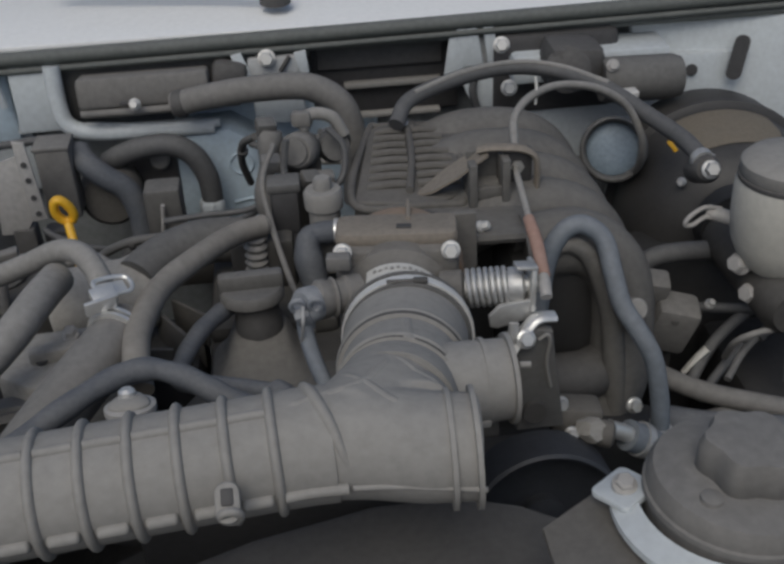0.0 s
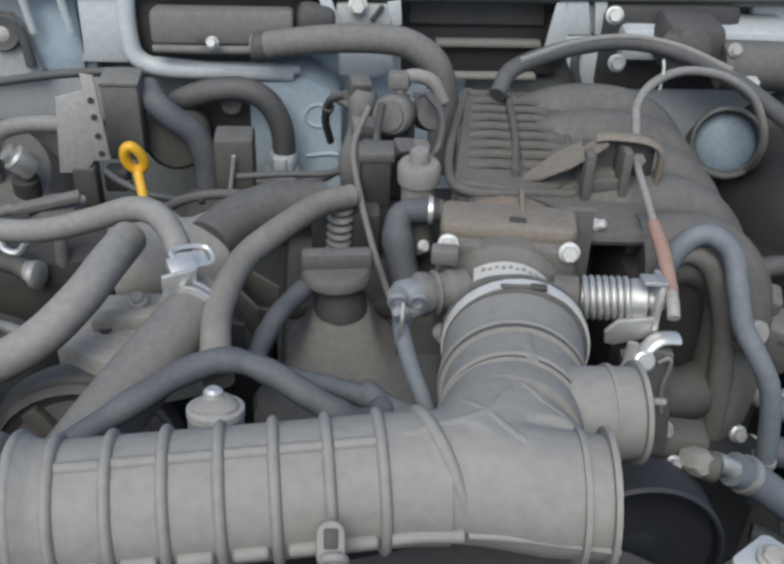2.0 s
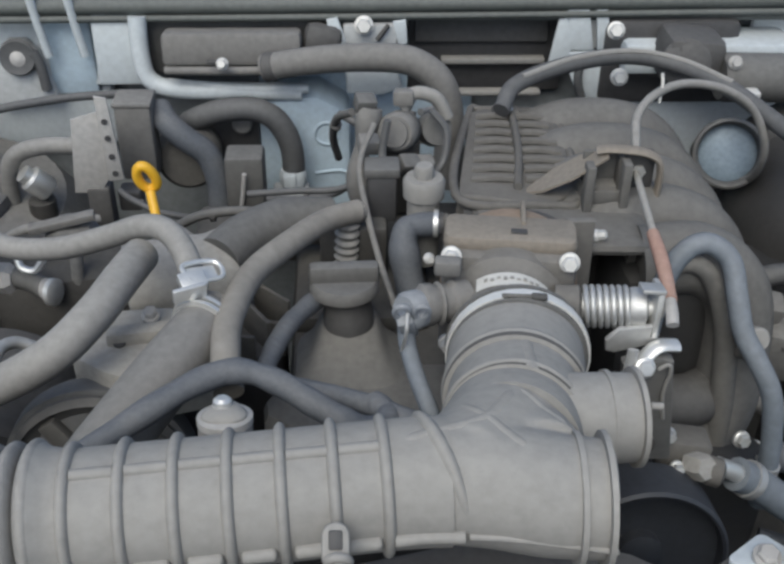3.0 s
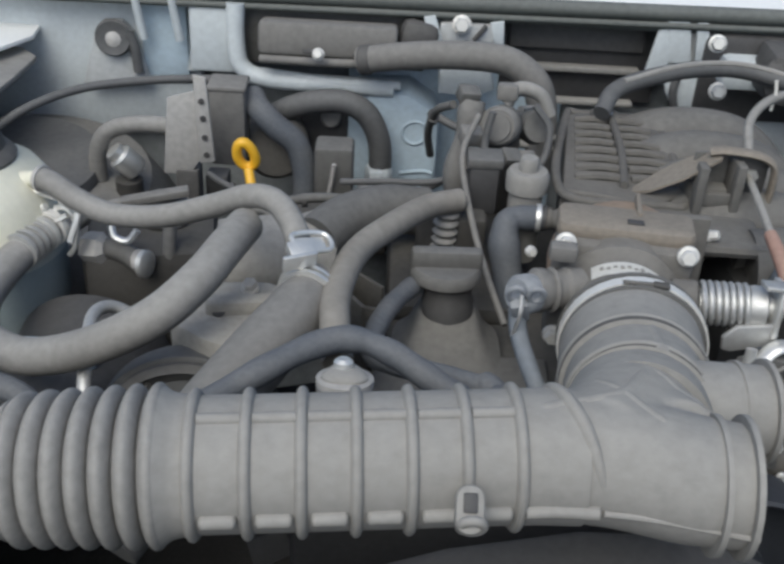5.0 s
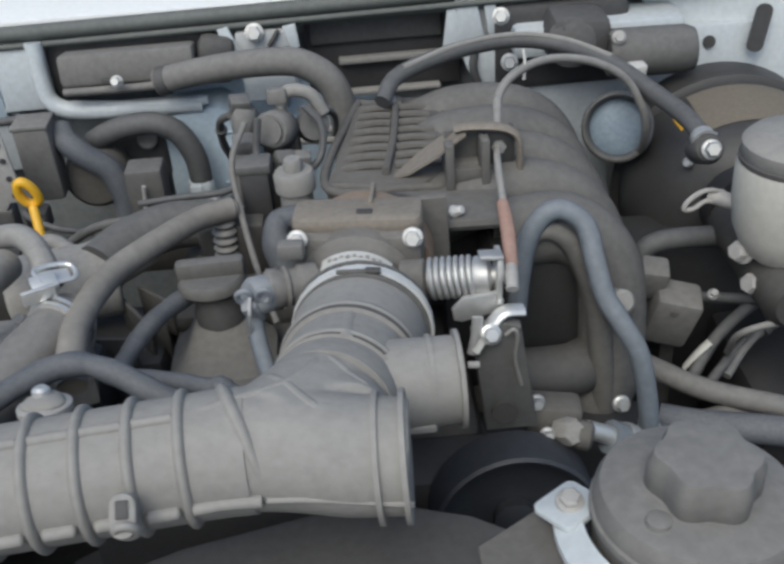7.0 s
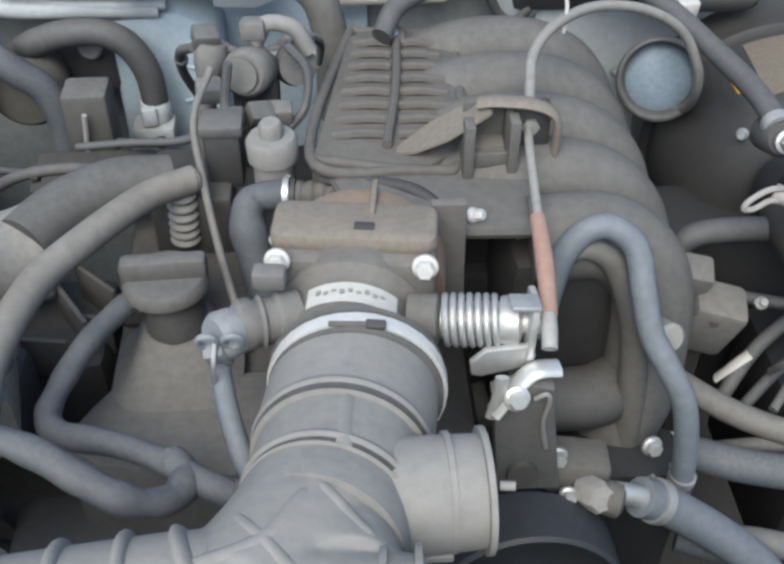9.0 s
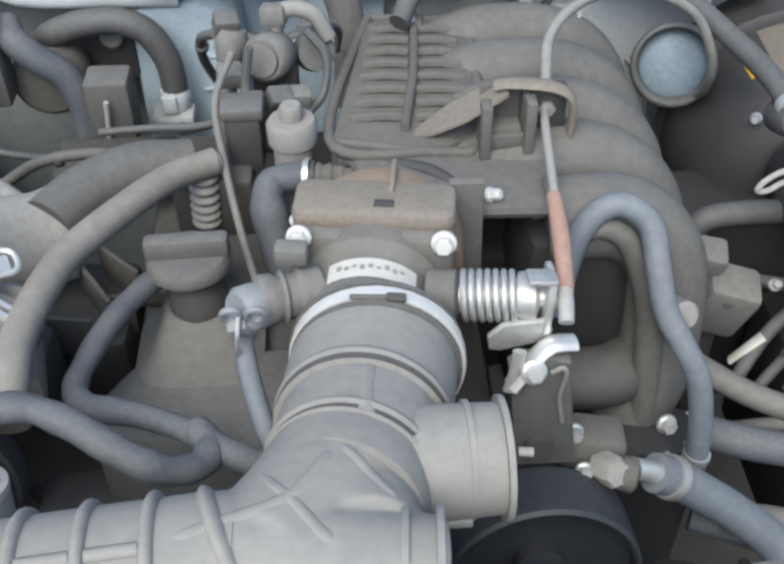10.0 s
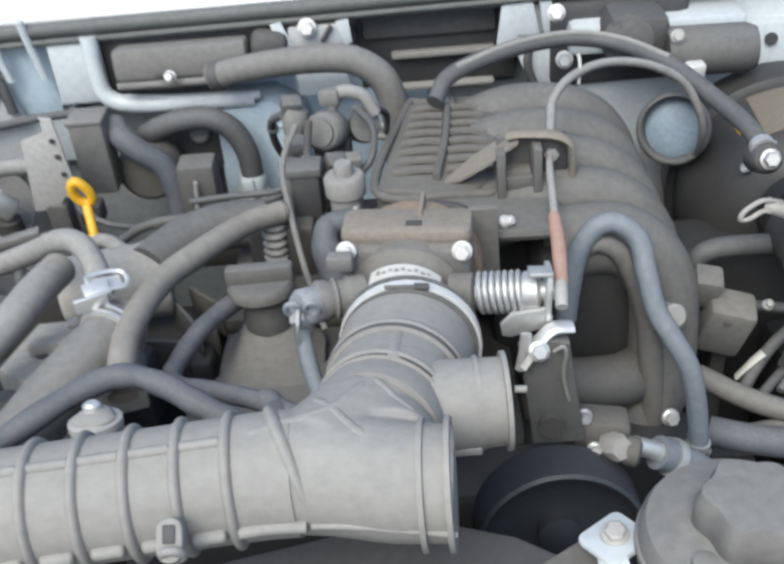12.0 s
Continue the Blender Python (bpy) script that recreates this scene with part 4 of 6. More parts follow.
# ---- thermostat housing and dusty castings below the hoses ----
th = thing("thermostat_housing", (-0.24, 0.67, 1.0), "pale dusty aluminium thermostat housing with bolt holes", "engine part")
part("plate", prism([(-0.276, 0.655), (-0.262, 0.703), (-0.222, 0.706), (-0.190, 0.690), (-0.178, 0.640), (-0.225, 0.626), (-0.255, 0.640)], 0.03, pose(0, 0, 1.072), 0.004), CAST, th)
part("neck", tube([(-0.205, 0.69, 1.06), (-0.195, 0.672, 1.085), (-0.189, 0.655, 1.099)], 0.0175, seg=20, n=10), ALU, th)
part("step", block((0.05, 0.012, 0.012), pose(-0.232, 0.672, 1.075, 0, 0, 8), 0.003), CAST, th)
for q in ((-0.248, 0.665, 1.0735), (-0.214, 0.655, 1.0735)):
    part("bolt_hole", lathe([(0.0042, 0), (0.0042, 0.0012)], frame_of(q, (0, -0.2, 1)), 14), BLACK_BARE, th)
part("body", block((0.080, 0.040, 0.055), pose(-0.225, 0.686, 1.020), 0.008), BLACK_BARE, th)
bolt(th, (-0.232, 0.690, 1.076), (0, -0.3, 1), 0.0048, ALU, 0.006)

cf = thing("chain_cover", (-0.19, 0.76, 1.0), "pale dusty front casting with fins and a wide pipe", "engine part")
cast = tube([(-0.262, 0.760, 1.052), (-0.230, 0.766, 1.054), (-0.186, 0.776, 1.052)], 0.0285, seg=32, n=12)
sweep(cast, [(-0.215, 0.775, 1.057), (-0.190, 0.785, 1.062), (-0.170, 0.800, 1.066)], 0.020, 24, 10)
part("casting", blended(cast, 0.0022, 8), CAST, cf)
for (xa, ya), (xb, yb), z in (((-0.174, 0.776), (-0.147, 0.750), 1.042), ((-0.186, 0.764), (-0.160, 0.725), 1.042), ((-0.196, 0.716), (-0.169, 0.712), 1.040), ((-0.172, 0.742), (-0.150, 0.738), 1.032)):
    part("fin", block((math.hypot(xb - xa, yb - ya), 0.0032, 0.030), pose((xa + xb) / 2, (ya + yb) / 2, z - 0.015, 0, 0, math.degrees(math.atan2(yb - ya, xb - xa))), 0.0008), PLENUM, cf)
part("pipe", tube([(-0.196, 0.765, 1.068), (-0.178, 0.792, 1.070), (-0.150, 0.816, 1.068), (-0.118, 0.826, 1.062)], 0.0185, seg=24, n=18), BLACK_DUSTY, cf)
part("skirt", block((0.075, 0.08, 0.09), pose(-0.190, 0.755, 0.97), 0.01), BLACK_BARE, cf)

dip = thing("dipstick", (-0.243, 0.80, 1.04), "yellow plastic oil dipstick loop", "dipstick")
loop = []
for i in range(28):
    a = 2 * math.pi * i / 28
    loop.append((-0.2520 + 0.0064 * math.cos(a) * (1 - 0.15 * math.sin(a)) - 0.0015 * math.sin(a), 0.822 - 0.003 * math.sin(a), 1.1040 + 0.0110 * math.sin(a)))
part("loop", tube(loop + loop[:2], 0.0038, seg=10, straight=True), YELLOW, dip)
part("stem", tube([(-0.2500, 0.820, 1.093), (-0.246, 0.808, 1.080), (-0.244, 0.80, 1.064)], 0.0036, seg=10, n=8), YELLOW, dip)
part("guide", tube([(-0.244, 0.80, 1.066), (-0.238, 0.79, 1.03), (-0.225, 0.78, 0.97)], 0.004, seg=10, n=8), GUNK, dip)
part("cross_hose", tube([(-0.252, 0.806, 1.068), (-0.236, 0.80, 1.073), (-0.222, 0.79, 1.070), (-0.208, 0.785, 1.060)], 0.006, seg=10, n=14), RUBBER, dip)

# ---- fan and pulleys behind the duct ----
fan = thing("fan_pulley", (-0.285, 0.66, 0.97), "black dusty fan pulley with a rubber belt", "pulley")
fpm = frame_of((-0.262, 0.618, 1.002), (0, -1, 0.15))
part("rim", lathe([(0.050, -0.03), (0.058, -0.03), (0.058, -0.004), (0.054, 0.0), (0.054, -0.004), (0.046, -0.006), (0.040, -0.012), (0.018, -0.012), (0.016, 0.004)], fpm, 40), BLACK, fan)
for k in range(6):
    part("spoke", block((0.030, 0.007, 0.005), fpm @ Matrix.Rotation(radians(60 * k), 4, "Z") @ pose(0.030, 0, -0.009), 0.001), BLACK_DUSTY, fan)
part("belt", lathe([(0.0585, -0.024), (0.061, -0.023), (0.061, -0.008), (0.0585, -0.007)], fpm, 40), RUBBER_DARK, fan)
part("arm", block((0.012, 0.10, 0.01), fpm @ pose(0, 0, -0.004, 0, 0, 35), 0.002), GUNK, fan)

# cooling fan hub seen down beside the filler tower
cfan = thing("cooling_fan", (-0.185, 0.63, 0.89), "dusty dark cooling fan with angled blades", "fan")
fm2 = frame_of((-0.178, 0.640, 0.915), (0, -1, 0.05))
part("hub", lathe([(0.026, -0.02), (0.03, -0.012), (0.028, 0.0), (0.014, 0.006)], fm2, 28), BLACK_BARE, cfan)
for k in range(7):
    bm_ = prism([(0.024, -0.010), (0.060, -0.016), (0.066, 0.006), (0.026, 0.008)], 0.003, fm2 @ Matrix.Rotation(radians(51.4 * k + 12), 4, "Z") @ pose(0, 0, -0.004, 24, 0, 0), 0.0008)
    part("blade", bm_, BLACK_BARE, cfan)

# ---- expansion tank ----
tank = thing("expansion_tank", (-0.448, 0.79, 0.97), "milky plastic coolant expansion tank with black screw cap", "coolant tank")
tm = frame_of((-0.446, 0.79, 1.098), (0, 0.04, 1))
part("level_zone", lathe([(0.0638, -0.060), (0.0640, -0.052), (0.064, -0.044)], tm, 40), COOLANT_EDGE, tank, "zone where the coolant level shows")
part("upper_shell", lathe([(0.064, -0.044), (0.064, -0.034), (0.060, -0.014), (0.050, 0.000), (0.036, 0.008), (0.034, 0.012)], tm, 40), TANK, tank)
part("lower_shell", lathe([(0.050, -0.135), (0.058, -0.125), (0.0625, -0.10), (0.0638, -0.060)], tm, 40), COOLANT, tank, "lower half darkened by coolant")
tc_ = part("cap", lathe([(0.0365, 0.006), (0.0375, 0.010), (0.034, 0.014), (0.030, 0.016), (0.0265, 0.030), (0.022, 0.0315)], tm, 36), BLACK, tank, "black ribbed screw cap")
part("cap_top", lathe([(0.0212, 0.0312), (0.0205, 0.0335), (0.012, 0.0345)], tm, 30), CAST, tc_, "pale worn cap top")
for k in range(5):
    part("print_bar", block((0.005, 0.0022, 0.0006), tm @ Matrix.Rotation(radians(200 + 36 * k), 4, "Z") @ pose(0.0, 0.014, 0.0347), 0), DUCT, tc_)
part("port", tube([(-0.405, 0.782, 1.096), (-0.384, 0.774, 1.1012)], 0.0056, seg=12, n=3), TANK, tank)
band(tank, (-0.3865, 0.7752, 1.1005), (0.85, -0.40, 0.0), 0.0082, 0.0030, ALU, "clip")

# ---- left rear corner: brackets, boxes, hoses ----
rb = thing("relay_bracket", (-0.32, 0.93, 1.0), "dusty grey sheet-steel bracket with punched holes", "bracket")
part("face", prism([(-0.331, 1.099), (-0.308, 1.106), (-0.306, 1.045), (-0.316, 1.030), (-0.338, 1.030)], 0.003, Matrix(((1, 0, 0, 0), (0, 0, -1, 0.927), (0, 1, 0, 0), (0, 0, 0, 1))), 0.0006), ALU, rb)
part("flange", prism([(-0.308, 1.122), (-0.298, 1.120), (-0.293, 1.046), (-0.306, 1.044)], 0.003, Matrix(((1, 0, 0, 0), (0, 0, -1, 0.922), (0, 1, 0, 0), (0, 0, 0, 1))), 0.0006), ALU, rb)
for z in (1.10, 1.085, 1.068, 1.052):
    part("hole", lathe([(0.0026, 0), (0.0026, 0.001)], frame_of((-0.302 + (1.10 - z) * 0.05, 0.9215, z), (0, -1, 0)), 12), BLACK_BARE, rb)
part("foot", block((0.02, 0.02, 0.06), pose(-0.318, 0.935, 1.005), 0.003), BLACK, rb)
bb = thing("relay_box", (-0.291, 0.97, 0.98), "dusty black plastic relay box behind the bracket", "box")
part("box", block((0.032, 0.03, 0.075), pose(-0.290, 0.985, 1.055), 0.004), RUBBER_MID, bb)
part("lid", block((0.034, 0.032, 0.005), pose(-0.290, 0.985, 1.0905), 0.002), RUBBER_MID, bb)
part("plug", block((0.02, 0.02, 0.02), pose(-0.297, 0.955, 1.010), 0.003), BLACK, bb)
can = thing("blower_housing", (-0.25, 1.0, 0.96), "dusty black round blower housing on the firewall", "housing")
cdm = frame_of((-0.252, 1.012, 1.020), (0.1, -1, 0.15))
part("shell", lathe([(0.030, -0.03), (0.031, -0.01), (0.030, 0.006), (0.025, 0.014), (0.010, 0.017)], cdm, 30), PLENUM, can)
part("back", block((0.052, 0.02, 0.055), pose(-0.213, 1.046, 1.026), 0.005), BLACK_BARE, can)
part("boss", lathe([(0.0095, 0), (0.0095, 0.004), (0.0075, 0.006)], frame_of((-0.203, 1.034, 1.042), (0.0, -1, 0.2)), 20), DUCT, can, "pale round boss")
hose("elbow_hose", [(-0.272, 1.0, 1.074), (-0.264, 0.985, 1.068), (-0.249, 0.98, 1.055), (-0.231, 0.98, 1.039), (-0.223, 0.978, 1.015), (-0.222, 0.975, 0.985)], 0.0112, SLEEVE, "blue-grey elbow hose at the heater")
lo = hose("heater_hose", [(-0.250, 1.02, 1.050), (-0.238, 1.015, 1.058), (-0.216, 1.012, 1.066), (-0.189, 1.01, 1.068), (-0.169, 1.01, 1.057), (-0.157, 1.01, 1.032), (-0.155, 1.01, 1.001), (-0.156, 1.01, 0.975)], 0.0108, RUBBER_DARK, "black rubber heater hose bent down to a connector")
part("connector", lathe([(0.0108, -0.010), (0.0128, -0.006), (0.0128, 0.004), (0.0108, 0.008)], frame_of((-0.156, 1.009, 0.999), (0, 0, 1)), 18), PAINT, lo, "pale blue connector collar")
part("connector_tab", block((0.012, 0.008, 0.016), pose(-0.159, 0.996, 1.000, 0, 0, 8), 0.002), PAINT, lo)
part("connector_foot", block((0.034, 0.024, 0.012), pose(-0.158, 1.004, 0.984), 0.003), PAINT_DIRTY, lo)
hose("side_hose", [(-0.402, 0.955, 0.985), (-0.401, 0.952, 1.03), (-0.390, 0.95, 1.054), (-0.366, 0.948, 1.064), (-0.335, 0.945, 1.066)], 0.0076, RUBBER, "dusty grey hose bending down beside the bracket")
cn = thing("silver_sensor", (-0.372, 0.95, 1.0), "bright metal sensor can among the hoses", "sensor")
part("can", lathe([(0.010, -0.012), (0.0115, -0.010), (0.0115, 0.008), (0.008, 0.010), (0.008, 0.016)], frame_of((-0.374, 0.945, 1.030), (-0.6, -0.2, 0.7)), 18), STEEL_BRIGHT, cn)
part("base", lathe([(0.012, -0.06), (0.012, -0.010)], frame_of((-0.374, 0.947, 1.022), (0, 0, 1)), 14), GUNK, cn)

# low clutter between tank and engine
ac = thing("pipe_block", (-0.345, 0.79, 0.97), "dark air-conditioning pipe block with metal unions", "pipe fitting")
part("block", block((0.10, 0.08, 0.10), pose(-0.325, 0.82, 0.99, 0, 0, 10), 0.012), GUNK, ac)
part("union", lathe([(0.011, 0), (0.012, 0.004), (0.012, 0.014), (0.008, 0.018)], frame_of((-0.366, 0.786, 1.040), (0.8, -0.2, 0.1)), 6), ALU, ac)
part("pipe", tube([(-0.352, 0.785, 1.042), (-0.335, 0.78, 1.040), (-0.322, 0.772, 1.036)], 0.0078, seg=14, n=10), BLACK_DUSTY, ac)
part("cap", lathe([(0.0085, 0), (0.0085, 0.006), (0.005, 0.009)], frame_of((-0.325, 0.774, 1.038), (0.7, -0.3, 0.2)), 16), ALU, ac)
part("post", tube([(-0.309, 0.79, 1.00), (-0.305, 0.79, 1.045), (-0.303, 0.792, 1.07)], 0.005, seg=10, n=6), RUBBER, ac)
part("lump", lathe([(0.016, -0.02), (0.021, -0.01), (0.021, 0.01), (0.012, 0.018)], frame_of((-0.318, 0.835, 1.040), (0.2, -0.3, 1)), 22), BLACK_DUSTY, ac)
part("bracket_strip", block((0.05, 0.010, 0.006), pose(-0.322, 0.828, 1.062, 0, -8, 12), 0.001), RUBBER_MID, ac)
part("end_ring", lathe([(0.0085, 0), (0.0102, 0.001), (0.0102, 0.005), (0.0085, 0.006)], frame_of((-0.322, 0.771, 1.038), (0.8, -0.3, 0.1)), 18), STEEL_BRIGHT, ac, "bright crimped ring")
part("wire", tube([(-0.345, 0.785, 1.064), (-0.342, 0.78, 1.054), (-0.332, 0.778, 1.052), (-0.325, 0.78, 1.060)], 0.0028, seg=8, n=12), STEEL_BRIGHT, ac)
cw = thing("compressor", (-0.36, 0.70, 0.95), "dark compressor body deep beside the engine", "compressor")
part("body", lathe([(0.05, -0.05), (0.055, -0.04), (0.055, 0.04), (0.04, 0.05)], frame_of((-0.352, 0.70, 0.975), (0, 1, 0.1)), 30), BLACK_BARE, cw)
part("tag", block((0.05, 0.02, 0.016), pose(-0.355, 0.672, 1.028, 20, 5, 8), 0.003), PAINT_BLUE, cw, "blue-grey worn tag")
hose("steel_pipe", [(-0.316, 0.60, 1.02), (-0.317, 0.606, 1.055), (-0.322, 0.634, 1.062), (-0.327, 0.668, 1.064), (-0.320, 0.684, 1.060), (-0.305, 0.688, 1.05)], 0.0042, STEEL, "bright bent steel pipe below the hose", "pipe")
hose("lower_hose", [(-0.46, 0.61, 1.03), (-0.42, 0.606, 1.058), (-0.375, 0.602, 1.062), (-0.345, 0.592, 1.058), (-0.332, 0.578, 1.04)], 0.0072, SLEEVE, "blue-grey hose running past the duct")

# ---- cowl area behind the engine ----
ws = thing("painted_panel", (-0.19, 1.06, 1.05), "pale painted frame round the cowl opening", "panel")
part("frame_left", tube([(-0.292, 1.052, 1.140), (-0.292, 1.048, 1.105), (-0.286, 1.045, 1.082), (-0.262, 1.043, 1.073), (-0.20, 1.043, 1.071), (-0.146, 1.043, 1.070)], 0.0085, seg=12, n=40), PAINT, ws)
part("frame_plate", block((0.050, 0.012, 0.070), pose(-0.311, 1.060, 1.106), 0.005), PAINT, ws)
part("side_plate", block((0.044, 0.008, 0.082), pose(-0.362, 1.074, 1.096), 0.004), PAINT_BLUE, ws, "pale blue side plate")
part("ledge_lip", tube([(-0.270, 1.046, 1.078), (-0.20, 1.040, 1.075), (-0.140, 1.040, 1.074)], 0.0045, seg=10, n=14), PAINT, ws)
part("frame_post", block((0.010, 0.012, 0.05), pose(-0.116, 1.070, 1.115, 0, -12, 0), 0.004), PAINT, ws)
bk = thing("black_cover", (-0.2, 1.03, 1.08), "dusty black plastic cover with slots behind the engine", "cover")
part("back", block((0.17, 0.012, 0.06), pose(-0.203, 1.072, 1.108), 0.003), BLACK_DUSTY, bk)
part("shelf", block((0.125, 0.030, 0.030), pose(-0.207, 1.042, 1.115, -10, 0, 0), 0.005), RUBBER_MID, bk)
part("shelf_lip", tube([(-0.268, 1.028, 1.098), (-0.20, 1.024, 1.099), (-0.148, 1.024, 1.101)], 0.004, seg=10, n=10), RUBBER_MID, bk)
part("end_piece", block((0.034, 0.030, 0.030), pose(-0.126, 1.050, 1.118, -10, 12, 0), 0.008), BLACK, bk)
for q in ((-0.222, 1.014, 1.112), (-0.178, 1.016, 1.110)):
    part("slot", block((0.012, 0.003, 0.004), pose(*q, -12), 0.001), BLACK_BARE, bk)
bolt(bk, (-0.214, 1.012, 1.111), (0, -1, 0.4), 0.0045, WHITEBOLT, 0.01, "stud", "pale stud")
tk = hose("thick_hose", [(-0.178, 1.015, 1.106), (-0.148, 1.008, 1.114), (-0.106, 1.003, 1.120), (-0.063, 1.000, 1.121), (-0.041, 0.998, 1.116), (-0.022, 0.995, 1.101), (-0.014, 0.993, 1.078), (-0.011, 0.992, 1.045), (-0.012, 0.992, 1.00)], lambda u: 0.0118 + 0.0022 * u, RUBBER_MID, "thick dusty black hose bending down behind the plenum", seg=20)
part("end", lathe([(0.0112, -0.006), (0.0132, -0.004), (0.0132, 0.004), (0.0112, 0.006)], frame_of((-0.172, 1.0135, 1.1075), (1, -0.2, 0.2)), 20), BLACK, tk)
vent = thing("cowl_vent", (0.03, 1.08, 1.06), "black cowl vent with a pale crossbar", "vent")
part("back", block((0.150, 0.008, 0.086), pose(0.030, 1.090, 1.094), 0.002), BLACK_BARE, vent)
part("upper_plate", block((0.128, 0.010, 0.030), pose(0.024, 1.086, 1.117, -14), 0.003), BLACK, vent)
part("bar", block((0.100, 0.012, 0.006), pose(0.036, 1.078, 1.0865), 0.002), DUCT, vent)
part("bar", block((0.10, 0.012, 0.005), pose(0.034, 1.074, 1.055), 0.002), DUCT, vent)
hg = thing("hinge_bracket", (0.11, 1.03, 1.03), "pale blue-white painted steel bracket with cut-outs", "bracket")
XZ = Matrix(((1, 0, 0, 0), (0, 0, -1, 1.052), (0, 1, 0, 0), (0, 0, 0, 1)))
part("blade", prism([(0.084, 1.088), (0.091, 1.136), (0.099, 1.138), (0.106, 1.108), (0.100, 1.092)], 0.004, XZ, 0.001), PAINT, hg)
part("plate", prism([(0.104, 1.106), (0.098, 1.146), (0.118, 1.147), (0.126, 1.106)], 0.005, XZ, 0.0012), PAINT, hg)
part("plate", prism([(0.130, 1.106), (0.124, 1.147), (0.134, 1.147), (0.144, 1.108)], 0.004, XZ, 0.001), PAINT, hg)
part("web", block((0.048, 0.004, 0.045), pose(0.120, 1.062, 1.127), 0.001), PAINT_DIRTY, hg)
part("foot", prism([(0.100, 1.104), (0.128, 1.105), (0.144, 1.080), (0.158, 1.056), (0.150, 1.042), (0.126, 1.044), (0.108, 1.078)], 0.006, XZ, 0.0015), PAINT, hg)
part("gasket", tube([(0.116, 1.05, 1.098), (0.114, 1.048, 1.078), (0.122, 1.048, 1.056), (0.136, 1.048, 1.046), (0.150, 1.05, 1.056)], 0.004, seg=10, n=20), RUBBER_DARK, hg)
vb = thing("valve_bracket", (-0.085, 1.05, 1.07), "pale painted bracket arms behind the hose", "bracket")
XZ0 = Matrix(((1, 0, 0, 0), (0, 0, -1, 1.046), (0, 1, 0, 0), (0, 0, 0, 1)))
part("arm", prism([(-0.122, 1.138), (-0.112, 1.140), (-0.104, 1.118), (-0.110, 1.106), (-0.116, 1.108)], 0.004, XZ0, 0.001), PAINT, vb)
part("arm", prism([(-0.062, 1.136), (-0.050, 1.138), (-0.048, 1.116), (-0.056, 1.112)], 0.004, XZ0, 0.001), PAINT, vb)
part("strut", tube([(-0.076, 1.044, 1.120), (-0.066, 1.044, 1.134)], 0.0022, seg=8, n=2), BLACK, vb)
part("arm_plate", block((0.05, 0.01, 0.03), pose(-0.082, 1.052, 1.118), 0.003), PAINT_DIRTY, vb)
bolt(vb, (-0.088, 1.044, 1.134), (0, -1, 0.2), 0.007, WHITEBOLT, 0.008)
wb = thing("pipe_plate", (-0.075, 1.02, 1.03), "pale dusty plate with a thin pipe on the firewall", "plate")
part("plate", prism([(-0.106, 1.094), (-0.058, 1.096), (-0.052, 1.072), (-0.070, 1.064), (-0.104, 1.066)], 0.012, Matrix(((1, 0, 0, 0), (0, 0, -1, 1.045), (0, 1, 0, 0), (0, 0, 0, 1))), 0.004), PAINT, wb)
part("pipe", tube([(-0.112, 1.02, 1.058), (-0.08, 1.0, 1.052), (-0.05, 0.995, 1.060), (-0.045, 1.0, 1.07)], 0.0038, seg=10, n=16), RUBBER_DARK, wb)
for z in (1.045, 1.055):
    part("crossbar", tube([(-0.06, 0.995, z), (-0.03, 0.99, z + 0.001), (0.0, 0.985, z)], 0.004, seg=10, n=8), DUCT, wb)
# stamped raised panel on the firewall
pan = thing("firewall_panel", (-0.135, 1.06, 0.9), "pale blue stamped firewall panel with embossed round", "panel")
part("panel", prism([(-0.190, 0.90), (-0.190, 1.058), (-0.176, 1.064), (-0.132, 1.066), (-0.106, 1.050), (-0.101, 1.040), (-0.101, 0.90)], 0.06, Matrix(((1, 0, 0, 0), (0, 0, -1, 1.040), (0, 1, 0, 0), (0, 0, 0, 1))), 0.006), PAINT_BLUE, pan)
rr = [(-0.124 + 0.0115 * math.cos(a), 1.0395, 1.028 + 0.0115 * math.sin(a)) for a in (2 * math.pi * k / 24 for k in range(25))]
part("recess_panel", block((0.21, 0.012, 0.22), pose(-0.085, 1.094, 0.97), 0.004), PAINT_BLUE, pan)
part("emboss", tube(rr, 0.0016, seg=8, straight=True), PAINT_BLUE, pan)
part("crease", tube([(-0.136, 1.0395, 0.985), (-0.115, 1.0395, 0.988), (-0.105, 1.0395, 0.986)], 0.0018, seg=8, n=6), PAINT_BLUE, pan)

# wiring and vacuum valves on the engine between filler and plenum
wl = thing("wiring_harness", (-0.085, 0.85, 1.02), "dusty taped wiring harness with plugs", "wiring")
part("trunk", tube([(-0.094, 0.86, 1.060), (-0.095, 0.862, 1.09), (-0.090, 0.866, 1.115), (-0.086, 0.872, 1.135)], lambda u: 0.0085 + 0.002 * math.sin(9 * u), seg=12, n=26), RUBBER_MID, wl)
part("branch", tube([(-0.084, 0.838, 1.138), (-0.095, 0.815, 1.118), (-0.0905, 0.787, 1.094), (-0.080, 0.745, 1.070), (-0.066, 0.700, 1.050)], 0.0024, seg=10, n=30), RUBBER_MID, wl, "thin grey wire")
part("branch", tube([(-0.074, 0.84, 1.14), (-0.078, 0.835, 1.115), (-0.075, 0.82, 1.10)], 0.003, seg=8, n=14), RUBBER_DARK, wl)
